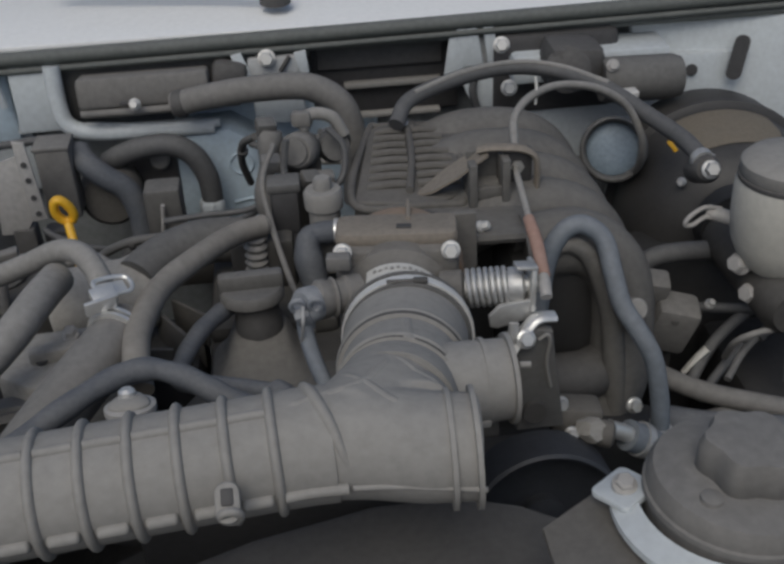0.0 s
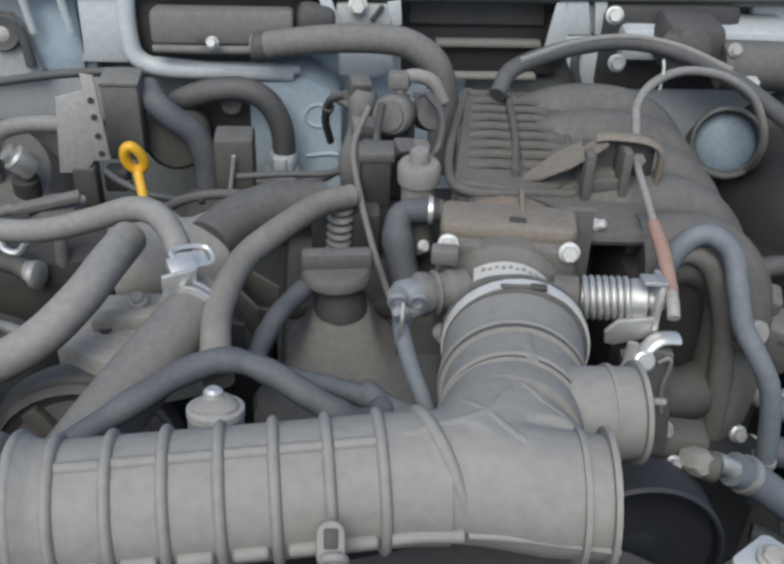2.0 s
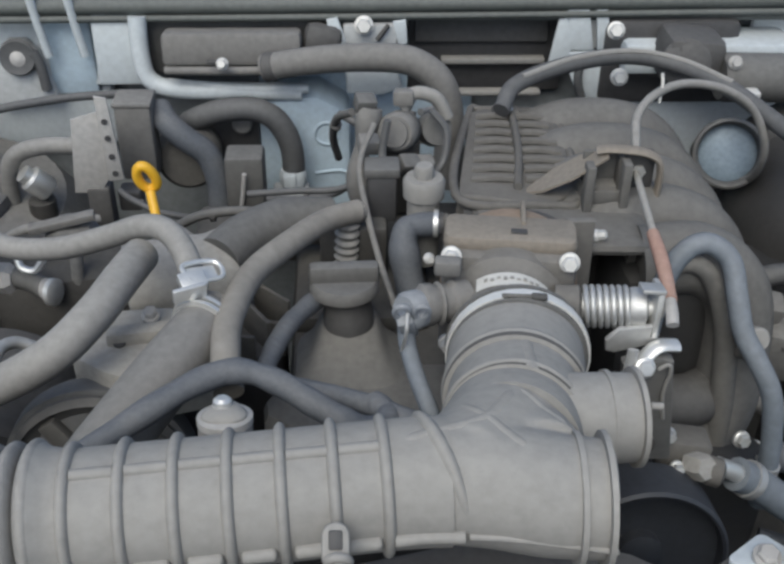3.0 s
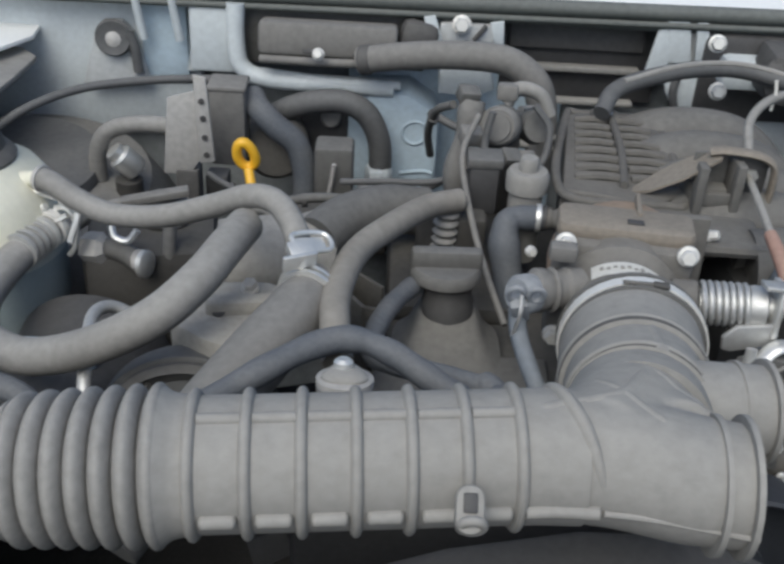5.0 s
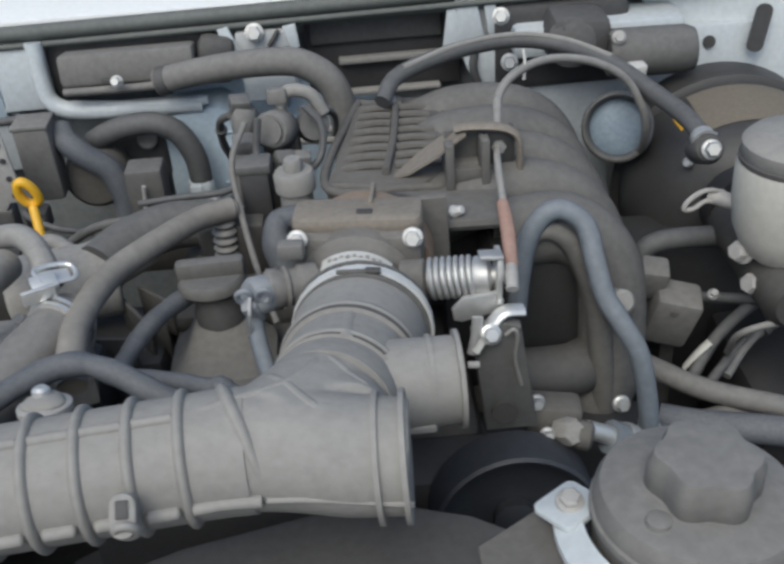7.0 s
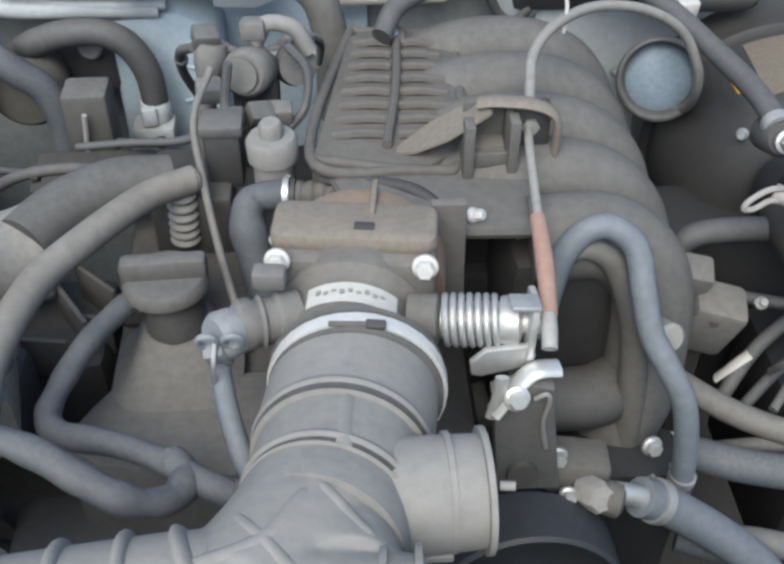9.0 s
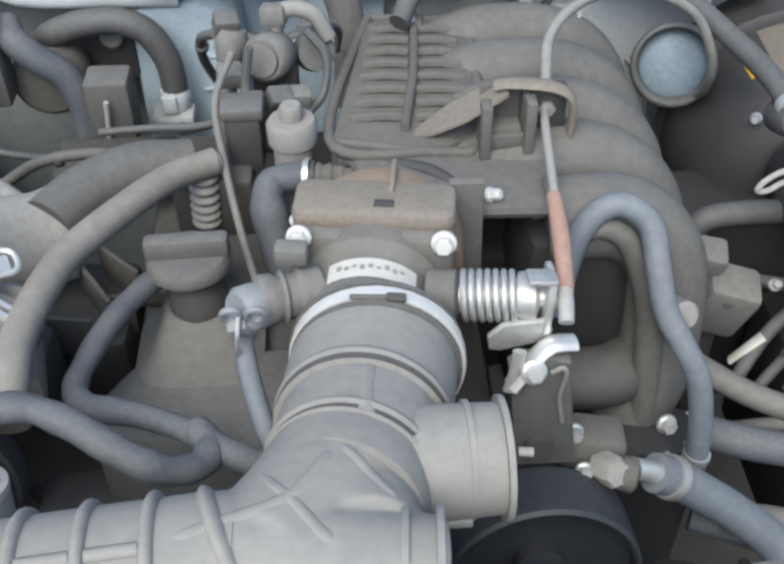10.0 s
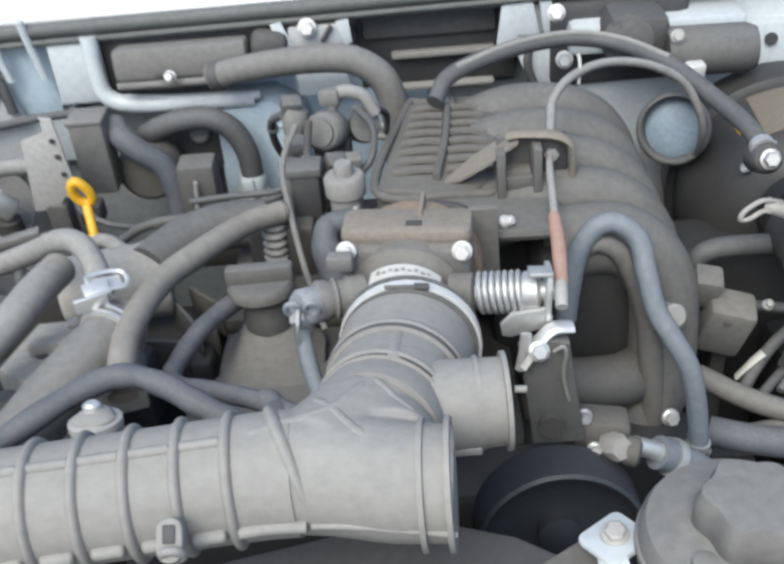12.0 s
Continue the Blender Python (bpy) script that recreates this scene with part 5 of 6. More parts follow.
part("branch", tube([(-0.040, 0.868, 1.135), (-0.028, 0.862, 1.120), (-0.030, 0.852, 1.10), (-0.040, 0.84, 1.092)], 0.003, seg=8, n=18), RUBBER_DARK, wl)
for q, a in (((-0.088, 0.845, 1.118), 10), ((-0.076, 0.830, 1.108), -20), ((-0.058, 0.838, 1.104), 25), ((-0.046, 0.845, 1.100), 5), ((-0.090, 0.874, 1.138), 15), ((-0.060, 0.880, 1.140), -8)):
    part("plug", block((0.016, 0.014, 0.012), pose(*q, a, a * 0.5, a), 0.002), RUBBER_MID if a < 12 else BLACK_DUSTY, wl)
sv = thing("solenoid_valve", (-0.064, 0.87, 1.05), "dusty round vacuum solenoid with hoses", "valve")
part("drum", lathe([(0.013, -0.012), (0.0155, -0.009), (0.0155, 0.009), (0.013, 0.012)], frame_of((-0.064, 0.868, 1.117), (-0.3, -0.9, 0.3)), 26), RUBBER_MID, sv)
part("face", lathe([(0.011, 0), (0.011, 0.002)], frame_of((-0.0685, 0.856, 1.1215), (-0.3, -0.9, 0.3)), 22), RUBBER_MID, sv)
part("bracket", block((0.03, 0.02, 0.07), pose(-0.062, 0.88, 1.075), 0.003), GUNK, sv)
part("elbow", tube([(-0.060, 0.880, 1.130), (-0.052, 0.882, 1.142), (-0.035, 0.882, 1.138), (-0.026, 0.88, 1.122)], 0.0055, seg=10, n=16), DUCT, sv)
part("second_drum", lathe([(0.012, -0.012), (0.014, 0), (0.012, 0.012)], frame_of((-0.036, 0.885, 1.110), (0.2, -0.9, 0.4)), 22), BLACK_DUSTY, sv)

ia = thing("idle_air_valve", (-0.049, 0.795, 1.06), "dusty pale idle air valve with round cap and side pipe", "valve")
im = frame_of((-0.0490, 0.796, 1.077), (0, 0.05, 1))
part("body", lathe([(0.0122, -0.03), (0.0122, 0.022), (0.0150, 0.024), (0.0155, 0.036), (0.0135, 0.039)], im, 28), DUCT, ia)
part("cap", lathe([(0.0072, 0.038), (0.0074, 0.046), (0.006, 0.0485)], im, 8), DUCT, ia)
part("side_pipe", tube([(-0.040, 0.775, 1.0905), (-0.058, 0.773, 1.0905), (-0.0630, 0.770, 1.0880), (-0.0650, 0.764, 1.0790), (-0.0620, 0.757, 1.0620), (-0.0575, 0.750, 1.0400), (-0.054, 0.744, 1.015)], lambda u: 0.0086 + 0.0024 * min(1, max(0, 4 * (u - 0.28))) + 0.0004 * math.sin(25 * u), seg=18, n=48), SLEEVE, ia, "blue-grey rubber elbow hose with a dusty top")
band(ia, (-0.0415, 0.7752, 1.0905), (1, -0.1, 0), 0.0086, 0.0034, STEEL_BRIGHT, "clamp", 0.004)
part("seal", lathe([(0.0070, -0.0014), (0.0092, -0.0012), (0.0092, 0.0012), (0.0070, 0.0014)], frame_of((-0.0375, 0.7750, 1.0905), (1, -0.1, 0)), 20), BLACK_BARE, ia, "black seal ring")
part("throttle_pipe", tube([(-0.036, 0.7750, 1.0905), (-0.014, 0.772, 1.090), (0.0, 0.760, 1.087)], lambda u: 0.0074 + 0.0007 * math.sin(u * 42), seg=14, n=60), PLENUM, ia)
for x in (-0.026, -0.016, -0.006):
    part("stud", lathe([(0.0022, 0), (0.0022, 0.004)], frame_of((x, 0.755, 1.092), (0, -0.6, 0.7)), 8), STEEL, ia)
bolt(ia, (-0.0480, 0.7465, 1.080), (0.2, -1, 0.3), 0.0032, WHITEBOLT, 0.005, "screw", "bright screw")
sb = thing("black_solenoid", (-0.079, 0.81, 1.05), "square black solenoid between the hoses", "valve")
part("case", block((0.022, 0.02, 0.038), pose(-0.079, 0.812, 1.094), 0.003), BLACK_BARE, sb)
part("lid", block((0.026, 0.022, 0.008), pose(-0.079, 0.812, 1.116), 0.002), BLACK_DUSTY, sb)
bw = thing("dipper_bellows", (-0.104, 0.78, 1.05), "dusty ribbed rubber bellows behind the filler cap", "bellows")
part("bellows", tube([(-0.106, 0.785, 1.05), (-0.105, 0.785, 1.07), (-0.104, 0.786, 1.092)], lambda u: 0.0082 + 0.0012 * math.sin(u * 40), seg=16, n=80), RUBBER, bw)
part("box", block((0.05, 0.03, 0.05), pose(-0.10, 0.80, 1.055), 0.004), GUNK, bw)
hose("vacuum_pipe", [(-0.185, 0.875, 1.058), (-0.15, 0.872, 1.062), (-0.11, 0.865, 1.068), (-0.085, 0.855, 1.088)], 0.0028, RUBBER_DARK, "thin dark vacuum pipe across the head", "pipe")
bl2 = thing("coil_pack", (-0.17, 0.93, 1.02), "black plastic ignition coil housing", "ignition coil")
part("case", block((0.034, 0.03, 0.058), pose(-0.195, 0.962, 1.022), 0.004), BLACK_DUSTY, bl2)
part("stalk", tube([(-0.199, 0.945, 1.005), (-0.196, 0.942, 1.024), (-0.194, 0.940, 1.040)], 0.0020, seg=8, n=6), ALU, bl2)
part("ledge", block((0.09, 0.05, 0.03), pose(-0.190, 0.92, 0.992), 0.005), GUNK, bl2)

# ---- brake servo side ----
arch = thing("vacuum_servo_hose", (0.02, 0.92, 1.10), "black rubber vacuum hose arching to the brake servo", "hose")
part("body", tube([(0.022, 0.918, 1.110), (0.038, 0.943, 1.122), (0.088, 0.970, 1.128), (0.140, 0.988, 1.127), (0.183, 0.980, 1.122), (0.216, 0.940, 1.119), (0.238, 0.880, 1.115), (0.249, 0.825, 1.116), (0.252, 0.790, 1.113)], 0.0072, seg=14, n=60), RUBBER_DARK, arch)
band(arch, (0.2515, 0.795, 1.1137), (0.05, -1, -0.1), 0.0076, 0.007, STEEL, "clamp", 0.003)
part("stripe", tube([(0.042, 0.943, 1.1285), (0.090, 0.968, 1.1340), (0.142, 0.985, 1.1330), (0.185, 0.977, 1.1280), (0.218, 0.937, 1.1250)], 0.0026, seg=8, n=30), DUCT, arch, "dust along the upper side")
# Added black slab: shade painted in beside the engine.
part("side_shade_wall", block((0.072, 0.20, 0.25), pose(0.090, 0.870, 0.90), 0.008), RECESS_BLACK, eng, "black slab for the deep shade at the engine side")
bs = thing("brake_servo", (0.30, 0.90, 0.95), "large black dusty brake servo drum", "brake servo")
bsm = frame_of((0.334, 0.95, 0.984), (-0.10, -1, 0.10))
part("drum", lathe([(0.098, -0.06), (0.102, -0.05), (0.102, -0.005), (0.100, 0.0), (0.0985, 0.012), (0.097, 0.045), (0.089, 0.075), (0.074, 0.098), (0.05, 0.108), (0.03, 0.110)], bsm, 48), BOOSTER, bs)
part("seam", lathe([(0.101, -0.006), (0.106, -0.004), (0.106, 0.003), (0.099, 0.006)], bsm, 48), BOOSTER, bs)
# Thin raised patch for the tan dust on the drum's upper front.
dec = bmesh.new()
prof = ((0.0992, 0.010), (0.0978, 0.045), (0.0898, 0.0752))
rows_ = []
for i in range(13):
    a = radians(64 + 52 * i / 12)
    rows_.append([dec.verts.new(bsm @ Vector((r_ * math.cos(a), r_ * math.sin(a), h_))) for r_, h_ in prof])
for p_, q_ in zip(rows_, rows_[1:]):
    for k in range(2):
        dec.faces.new((p_[k], q_[k], q_[k + 1], p_[k + 1]))
bmesh.ops.solidify(dec, geom=dec.faces[:], thickness=-0.0008)
part("dust_tint", dec, BOOSTER_TAN, bs, "tan dust tint on the drum")
bolt(bs, (0.2525, 0.778, 1.113), (-0.1, -1, 0.5), 0.0060, STEEL, 0.008, "valve_nut", "bright valve fitting")
part("valve", lathe([(0.0115, -0.03), (0.0115, -0.004), (0.009, 0.0)], frame_of((0.2525, 0.783, 1.111), (-0.1, -1, 0.5)), 20), BLACK, bs)
part("mark", block((0.004, 0.002, 0.012), pose(0.2640, 0.8880, 1.0810, -20, -38, 0), 0.0005), YELLOW, bs, "small yellow paint mark")
bolt(bs, (0.268, 0.868, 1.055), (-0.6, -1, 0.4), 0.0035, STEEL, 0.006)
mc = thing("brake_fluid_reservoir", (0.29, 0.74, 1.04), "cloudy off-white brake fluid reservoir with screw cap", "fluid reservoir")
mcm = frame_of((0.297, 0.735, 1.090), (0, 0.02, 1))
part("body", lathe([(0.020, -0.045), (0.030, -0.036), (0.038, -0.018), (0.0405, 0.005), (0.0405, 0.028), (0.037, 0.036)], mcm, 36), RESERVOIR, mc)
part("cap", lathe([(0.036, 0.034), (0.0385, 0.038), (0.038, 0.046), (0.033, 0.051), (0.015, 0.053)], mcm, 36), DUCT, mc, "dust-covered screw cap")
part("seam", lathe([(0.0370, 0.032), (0.0392, 0.033), (0.0392, 0.036), (0.0370, 0.037)], mcm, 36), BLACK, mc, "dark gap line")
cy = thing("brake_master_cylinder", (0.29, 0.74, 1.0), "cast master cylinder with pipe unions", "brake cylinder")
part("barrel", lathe([(0.022, -0.07), (0.024, -0.06), (0.024, 0.06), (0.018, 0.07)], frame_of((0.296, 0.76, 1.028), (0, -1, 0.05)), 26), GUNK, cy)
for q in ((0.268, 0.735, 1.052), (0.276, 0.725, 1.030)):
    bolt(cy, q, (-0.8, -0.4, 0.3), 0.0075, ALU, 0.010, "union")
part("mount", lathe([(0.034, -0.01), (0.034, 0.01)], frame_of((0.305, 0.83, 1.03), (0, -1, 0.05)), 24), RECESS_BLACK, cy)
clp = thing("wire_clip", (0.247, 0.775, 1.06), "bent bright wire clip beside the reservoir", "clip")
part("wire", tube([(0.264, 0.775, 1.079), (0.249, 0.772, 1.083), (0.237, 0.770, 1.077), (0.234, 0.770, 1.070), (0.241, 0.771, 1.069), (0.250, 0.772, 1.074), (0.258, 0.773, 1.072)], 0.0019, seg=8, n=26), ALU, clp)
part("pin", tube([(0.254, 0.778, 1.076), (0.276, 0.765, 1.072)], 0.006, seg=10, n=3), ALU, clp)
wm = thing("wiper_motor", (0.27, 1.02, 1.08), "dusty dark grey wiper motor drum with bright plug", "motor")
part("drum", lathe([(0.020, -0.040), (0.022, -0.036), (0.022, 0.030), (0.019, 0.038), (0.010, 0.041)], frame_of((0.270, 1.0, 1.101), (1, 0, -0.02)), 28), BLACK_DUSTY, wm)
part("gearbox", block((0.055, 0.05, 0.045), pose(0.205, 1.02, 1.115, 0, 5, 0), 0.01), BLACK, wm)
part("gear_cover", lathe([(0.022, 0), (0.022, 0.005), (0.016, 0.008)], frame_of((0.196, 0.998, 1.116), (-0.1, -1, 0.4)), 26), BLACK, wm)
part("plug", block((0.016, 0.012, 0.014), pose(0.2505, 0.975, 1.094, 10, 0, 10), 0.002), WHITEBOLT, wm, "bright plug")
bolt(wm, (0.236, 0.985, 1.122), (0, -1, 0.5), 0.005, ALU, 0.005)
part("mount", block((0.16, 0.05, 0.03), pose(0.23, 1.055, 1.105), 0.006), PAINT, wm)
for q in ((0.137, 1.024, 1.1365), (0.143, 1.013, 1.0965)):
    bolt(wm, q, (-0.1, -1, 0.3), 0.0064, WHITEBOLT, 0.008)
part("linkage", block((0.13, 0.03, 0.085), pose(0.198, 1.062, 1.094), 0.01), BLACK_BARE, wm)
part("rod", tube([(0.155, 1.04, 1.098), (0.19, 1.04, 1.088), (0.225, 1.04, 1.092)], 0.004, seg=8, n=8), BLACK_DUSTY, wm)
for q in ((0.172, 1.042, 1.094), (0.205, 1.044, 1.084)):
    bolt(wm, q, (-0.1, -1, 0.3), 0.0036, WHITEBOLT, 0.004, "stud")
side = thing("inner_fender", (0.40, 0.98, 0.9), "pale blue-white inner wing panel with drilled hole", "panel")
part("panel", block((0.34, 0.012, 0.20), pose(0.45, 1.052, 1.05, -6, 0, -8), 0.004), PAINT, side)
part("hole", lathe([(0.0062, 0), (0.0062, 0.001)], frame_of((0.342, 1.0535, 1.083), (-0.13, -1, 0.1)), 18), BLACK_BARE, side)
part("slot", prism(rounded(0.016, 0.046, 0.007), 0.001, pose(0.386, 1.044, 1.096, 84, 10, -8), 0), BLACK_BARE, side)
part("lower", block((0.25, 0.02, 0.20), pose(0.28, 1.065, 1.0), 0.006), PAINT, side)

# dark ring inside the cable loop, and a blue dome in it
gr = thing("steering_grommet", (0.225, 0.99, 0.99), "dark rubber grommet ring round a pale blue panel", "grommet")
gm = frame_of((0.224, 0.928, 1.063), (-0.30, -1, 0.45))
part("ring", lathe([(0.0245, -0.014), (0.0290, -0.010), (0.0305, -0.004), (0.0312, 0.002), (0.030, 0.005), (0.0280, 0.006), (0.0262, 0.004), (0.0252, -0.002), (0.0245, -0.012)], gm, 40), BLACK_DUSTY, gr)
part("column", tube([(0.226, 0.936, 1.058), (0.240, 0.985, 1.034), (0.256, 1.050, 1.000)], 0.0190, seg=28, n=8), RUBBER_DARK, gr)
# Added dome; stands in for the blue surface behind the open ring.
part("dome", lathe([(0.0246, -0.014), (0.0246, -0.008), (0.0195, -0.0045), (0.009, -0.003)], gm, 36), PAINT_BLUE_DARK, gr, "darker blue dome standing in for paint seen through the ring")

# ---- right side low clutter ----
bx = thing("connector_block", (0.225, 0.76, 0.95), "dusty grey plastic connector block on a bracket", "connector")
part("upper", block((0.022, 0.022, 0.030), pose(0.217, 0.778, 1.006, 15, 10, -8), 0.004), RUBBER_MID, bx)
part("lower", block((0.037, 0.03, 0.048), pose(0.232, 0.771, 0.976, 12, 14, -8), 0.005), RUBBER_MID, bx)
part("screw", lathe([(0.0035, 0), (0.0035, 0.0014)], frame_of((0.2295, 0.7545, 0.988), (-0.1, -0.9, 0.25)), 12), GUNK, bx)
part("stay", block((0.012, 0.012, 0.30), pose(0.237, 0.79, 0.80), 0.002), GUNK, bx)
hose("vacuum_loop", [(0.232, 0.785, 0.975), (0.221, 0.80, 0.990), (0.215, 0.803, 1.004), (0.222, 0.805, 1.018), (0.245, 0.806, 1.022), (0.29, 0.81, 1.018)], 0.0085, RUBBER_DARK, "dusty dark rubber hose curving off the connector block")
for i, (pts, r, mt) in enumerate((
        ([(0.205, 0.735, 0.955), (0.24, 0.705, 0.952), (0.29, 0.68, 0.95), (0.36, 0.66, 0.94)], 0.0085, RUBBER_MID),
        ([(0.200, 0.68, 0.950), (0.23, 0.668, 0.950), (0.28, 0.655, 0.95), (0.36, 0.64, 0.94)], 0.011, SLEEVE),
        ([(0.235, 0.73, 0.93), (0.27, 0.76, 0.96), (0.32, 0.78, 0.985), (0.38, 0.80, 0.99)], 0.005, RUBBER_DARK),
        ([(0.24, 0.715, 0.935), (0.29, 0.745, 0.965), (0.36, 0.76, 0.985)], 0.004, RUBBER_DARK),
        ([(0.26, 0.79, 0.975), (0.32, 0.76, 0.985), (0.38, 0.74, 0.985)], 0.0045, RUBBER_DARK))):
    hose("wiring_tube", pts, r, mt, "dusty sleeved wiring tube beside the wing" if i < 2 else "thin black wires beside the wing", "wiring")
for pts, r_, mt, lbl in (
        ([(0.205, 0.640, 0.915), (0.235, 0.632, 0.922), (0.275, 0.618, 0.920), (0.33, 0.60, 0.90)], 0.0085, RUBBER_MID, "dusty rubber hose low beside the wing"),
        ([(0.196, 0.655, 0.890), (0.222, 0.645, 0.888), (0.262, 0.632, 0.880), (0.32, 0.61, 0.87)], 0.0070, SLEEVE, "blue-grey hose low beside the wing"),
        ([(0.228, 0.700, 0.925), (0.250, 0.690, 0.940), (0.285, 0.690, 0.938), (0.34, 0.70, 0.93)], 0.0055, BLACK_DUSTY, "dusty black hose low beside the wing")):
    hose("low_hose", pts, r_, mt, lbl)
stay = thing("frame_bracket", (0.25, 0.60, 0.86), "rusty dusty bracket low on the chassis rail", "bracket")
part("plate", block((0.070, 0.050, 0.006), pose(0.255, 0.605, 0.868, -20, 10, 15), 0.002), RUST, stay)
part("upright", block((0.006, 0.040, 0.060), pose(0.232, 0.610, 0.850, -10, 6, 15), 0.002), GUNK, stay)
bolt(stay, (0.252, 0.598, 0.874), (0, -0.5, 1), 0.0050, ALU, 0.006)
ub = thing("abs_block", (0.33, 0.72, 0.85), "dark control block low beside the wing", "box")
part("body", block((0.16, 0.14, 0.14), pose(0.36, 0.75, 0.87), 0.01), RECESS_BLACK, ub)
# Added black slab that fills a pale gap below the servo with shade.
part("dark_filler", block((0.24, 0.06, 0.20), pose(0.30, 0.86, 0.90), 0.01), RECESS_BLACK, ub)
bolt(ub, (0.26, 0.76, 0.998), (0.1, -0.6, 0.8), 0.0035, STEEL, 0.005)
wc = thing("white_hose_clip", (0.193, 0.700, 0.937), "bright white plastic clip beside the vacuum hose", "clip")
part("arc", tube([(0.181, 0.700, 0.927), (0.185, 0.698, 0.937), (0.193, 0.698, 0.942), (0.203, 0.700, 0.940)], lambda u: 0.0020 + 0.0026 * math.sin(math.pi * u), seg=10, n=14), LABELM, wc)
part("foot", block((0.006, 0.006, 0.014), pose(0.200, 0.682, 0.925, 10, 10, 0), 0.0015), STEEL_BRIGHT, wc)
tg = thing("cable_tag", (0.241, 0.751, 0.936), "small white plastic tag on the wiring", "tag")
part("tag", tube([(0.241, 0.751, 0.936), (0.249, 0.749, 0.95), (0.259, 0.751, 0.959)], lambda u: 0.0044 + 0.0012 * u, seg=10, n=8, flat=0.45), LABELM, tg)

# ---- steering pump ----
ps = thing("power_steering_pump", (0.09, 0.62, 0.92), "black power steering pump with broad pulley", "pump")
pm = frame_of((0.080, 0.574, 0.963), (0.03, -1, 0.16))
pul = part("pulley", lathe([(0.050, -0.034), (0.0545, -0.032), (0.0545, -0.001), (0.0525, 0.001), (0.0505, 0.0), (0.0495, -0.008), (0.030, -0.016), (0.014, -0.016), (0.014, -0.008), (0.006, -0.006)], pm, 48), PULLEY, ps)
part("hub", lathe([(0.012, -0.018), (0.012, -0.010), (0.008, -0.008)], pm, 24), PULLEY, pul)
part("bracket", prism([(0.058, 1.090), (0.074, 1.097), (0.088, 1.092), (0.099, 1.012), (0.066, 1.012)], 0.010, Matrix(((1, 0, 0, 0), (0, 0, -1, 0.615), (0, 1, 0, 0), (0, 0, 0, 1))), 0.002), BLACK_DUSTY, ps)
part("bracket_boss", lathe([(0.008, 0), (0.008, 0.004)], frame_of((0.077, 0.614, 1.030), (0, -1, 0.1)), 16), GUNK, ps)
part("body", block((0.036, 0.026, 0.022), pose(0.1125, 0.636, 1.003, -8, 6, -6), 0.004), PLENUM, ps)
part("port", lathe([(0.0092, -0.010), (0.0092, 0.004), (0.0075, 0.0065)], frame_of((0.119, 0.612, 1.008), (0.35, -0.8, 0.55)), 6), CAST, ps, "pale union nut")
part("union_end", lathe([(0.0078, -0.006), (0.0098, -0.003), (0.0098, 0.004), (0.0070, 0.006)], frame_of((0.128, 0.613, 1.003), (0.9, -0.25, -0.15)), 18), PLENUM, ps, "rusty banjo ring")
part("elbow", tube([(0.130, 0.615, 1.006), (0.142, 0.618, 0.998), (0.152, 0.621, 0.990)], 0.0062, seg=12, n=8), STEEL_BRIGHT, ps)
bolt(ps, (0.1055, 0.617, 1.0025), (0, -1, 0.4), 0.0042, STEEL_BRIGHT, 0.006)
bolt(ps, (0.1010, 0.632, 1.018), (0, -1, 0.3), 0.0042, STEEL, 0.007)
psh = hose("steering_hose", [(0.147, 0.620, 0.993), (0.160, 0.622, 0.984), (0.176, 0.621, 0.972), (0.198, 0.617, 0.956), (0.225, 0.608, 0.934), (0.25, 0.59, 0.90)], 0.0115, SLEEVE_BLUE, "blue-grey rubber steering hose curving down")
band(psh, (0.158, 0.6217, 0.9855), (1, 0.1, -0.7), 0.0117, 0.006, STEEL, "clamp", 0.004)
lw = thing("lower_timing_case", (0.06, 0.66, 0.70), "dark engine front below the pulley", "engine part")
part("case", block((0.24, 0.05, 0.36), pose(0.08, 0.68, 0.78), 0.02), RECESS_BLACK, lw)
part("pipe", tube([(0.165, 0.60, 0.93), (0.16, 0.57, 0.90), (0.13, 0.55, 0.87)], 0.012, seg=14, n=10), GUNK, lw)

# ---- radiator cowl and steering reservoir at the front ----
sh = thing("fan_shroud", (-0.08, 0.45, 0.9), "dark grey plastic fan shroud top below the duct", "shroud")
shp = [(-0.46, 0.26), (0.20, 0.26), (0.15, 0.42), (0.075, 0.492), (0.045, 0.512), (0.010, 0.524), (-0.04, 0.524), (-0.11, 0.508), (-0.17, 0.485), (-0.24, 0.46), (-0.46, 0.43)]
part("top", prism(shp, 0.02, pose(0, 0, 1.050), 0.006), BLACK, sh)
part("skirt", block((0.42, 0.02, 0.34), pose(-0.09, 0.44, 0.86), 0.006), BLACK, sh)
abx = thing("air_box", (-0.31, 0.39, 1.04), "dusty grey plastic air box edge at the front", "air box")
part("lid", block((0.16, 0.06, 0.03), pose(-0.245, 0.395, 1.093, -10, 0, 6), 0.010), DUCT, abx)
part("clip", block((0.02, 0.018, 0.012), pose(-0.318, 0.400, 1.108, -10, 0, 6), 0.004), ALU, abx)
part("base", block((0.16, 0.05, 0.04), pose(-0.245, 0.39, 1.065, 0, 0, 6), 0.006), BLACK, abx)

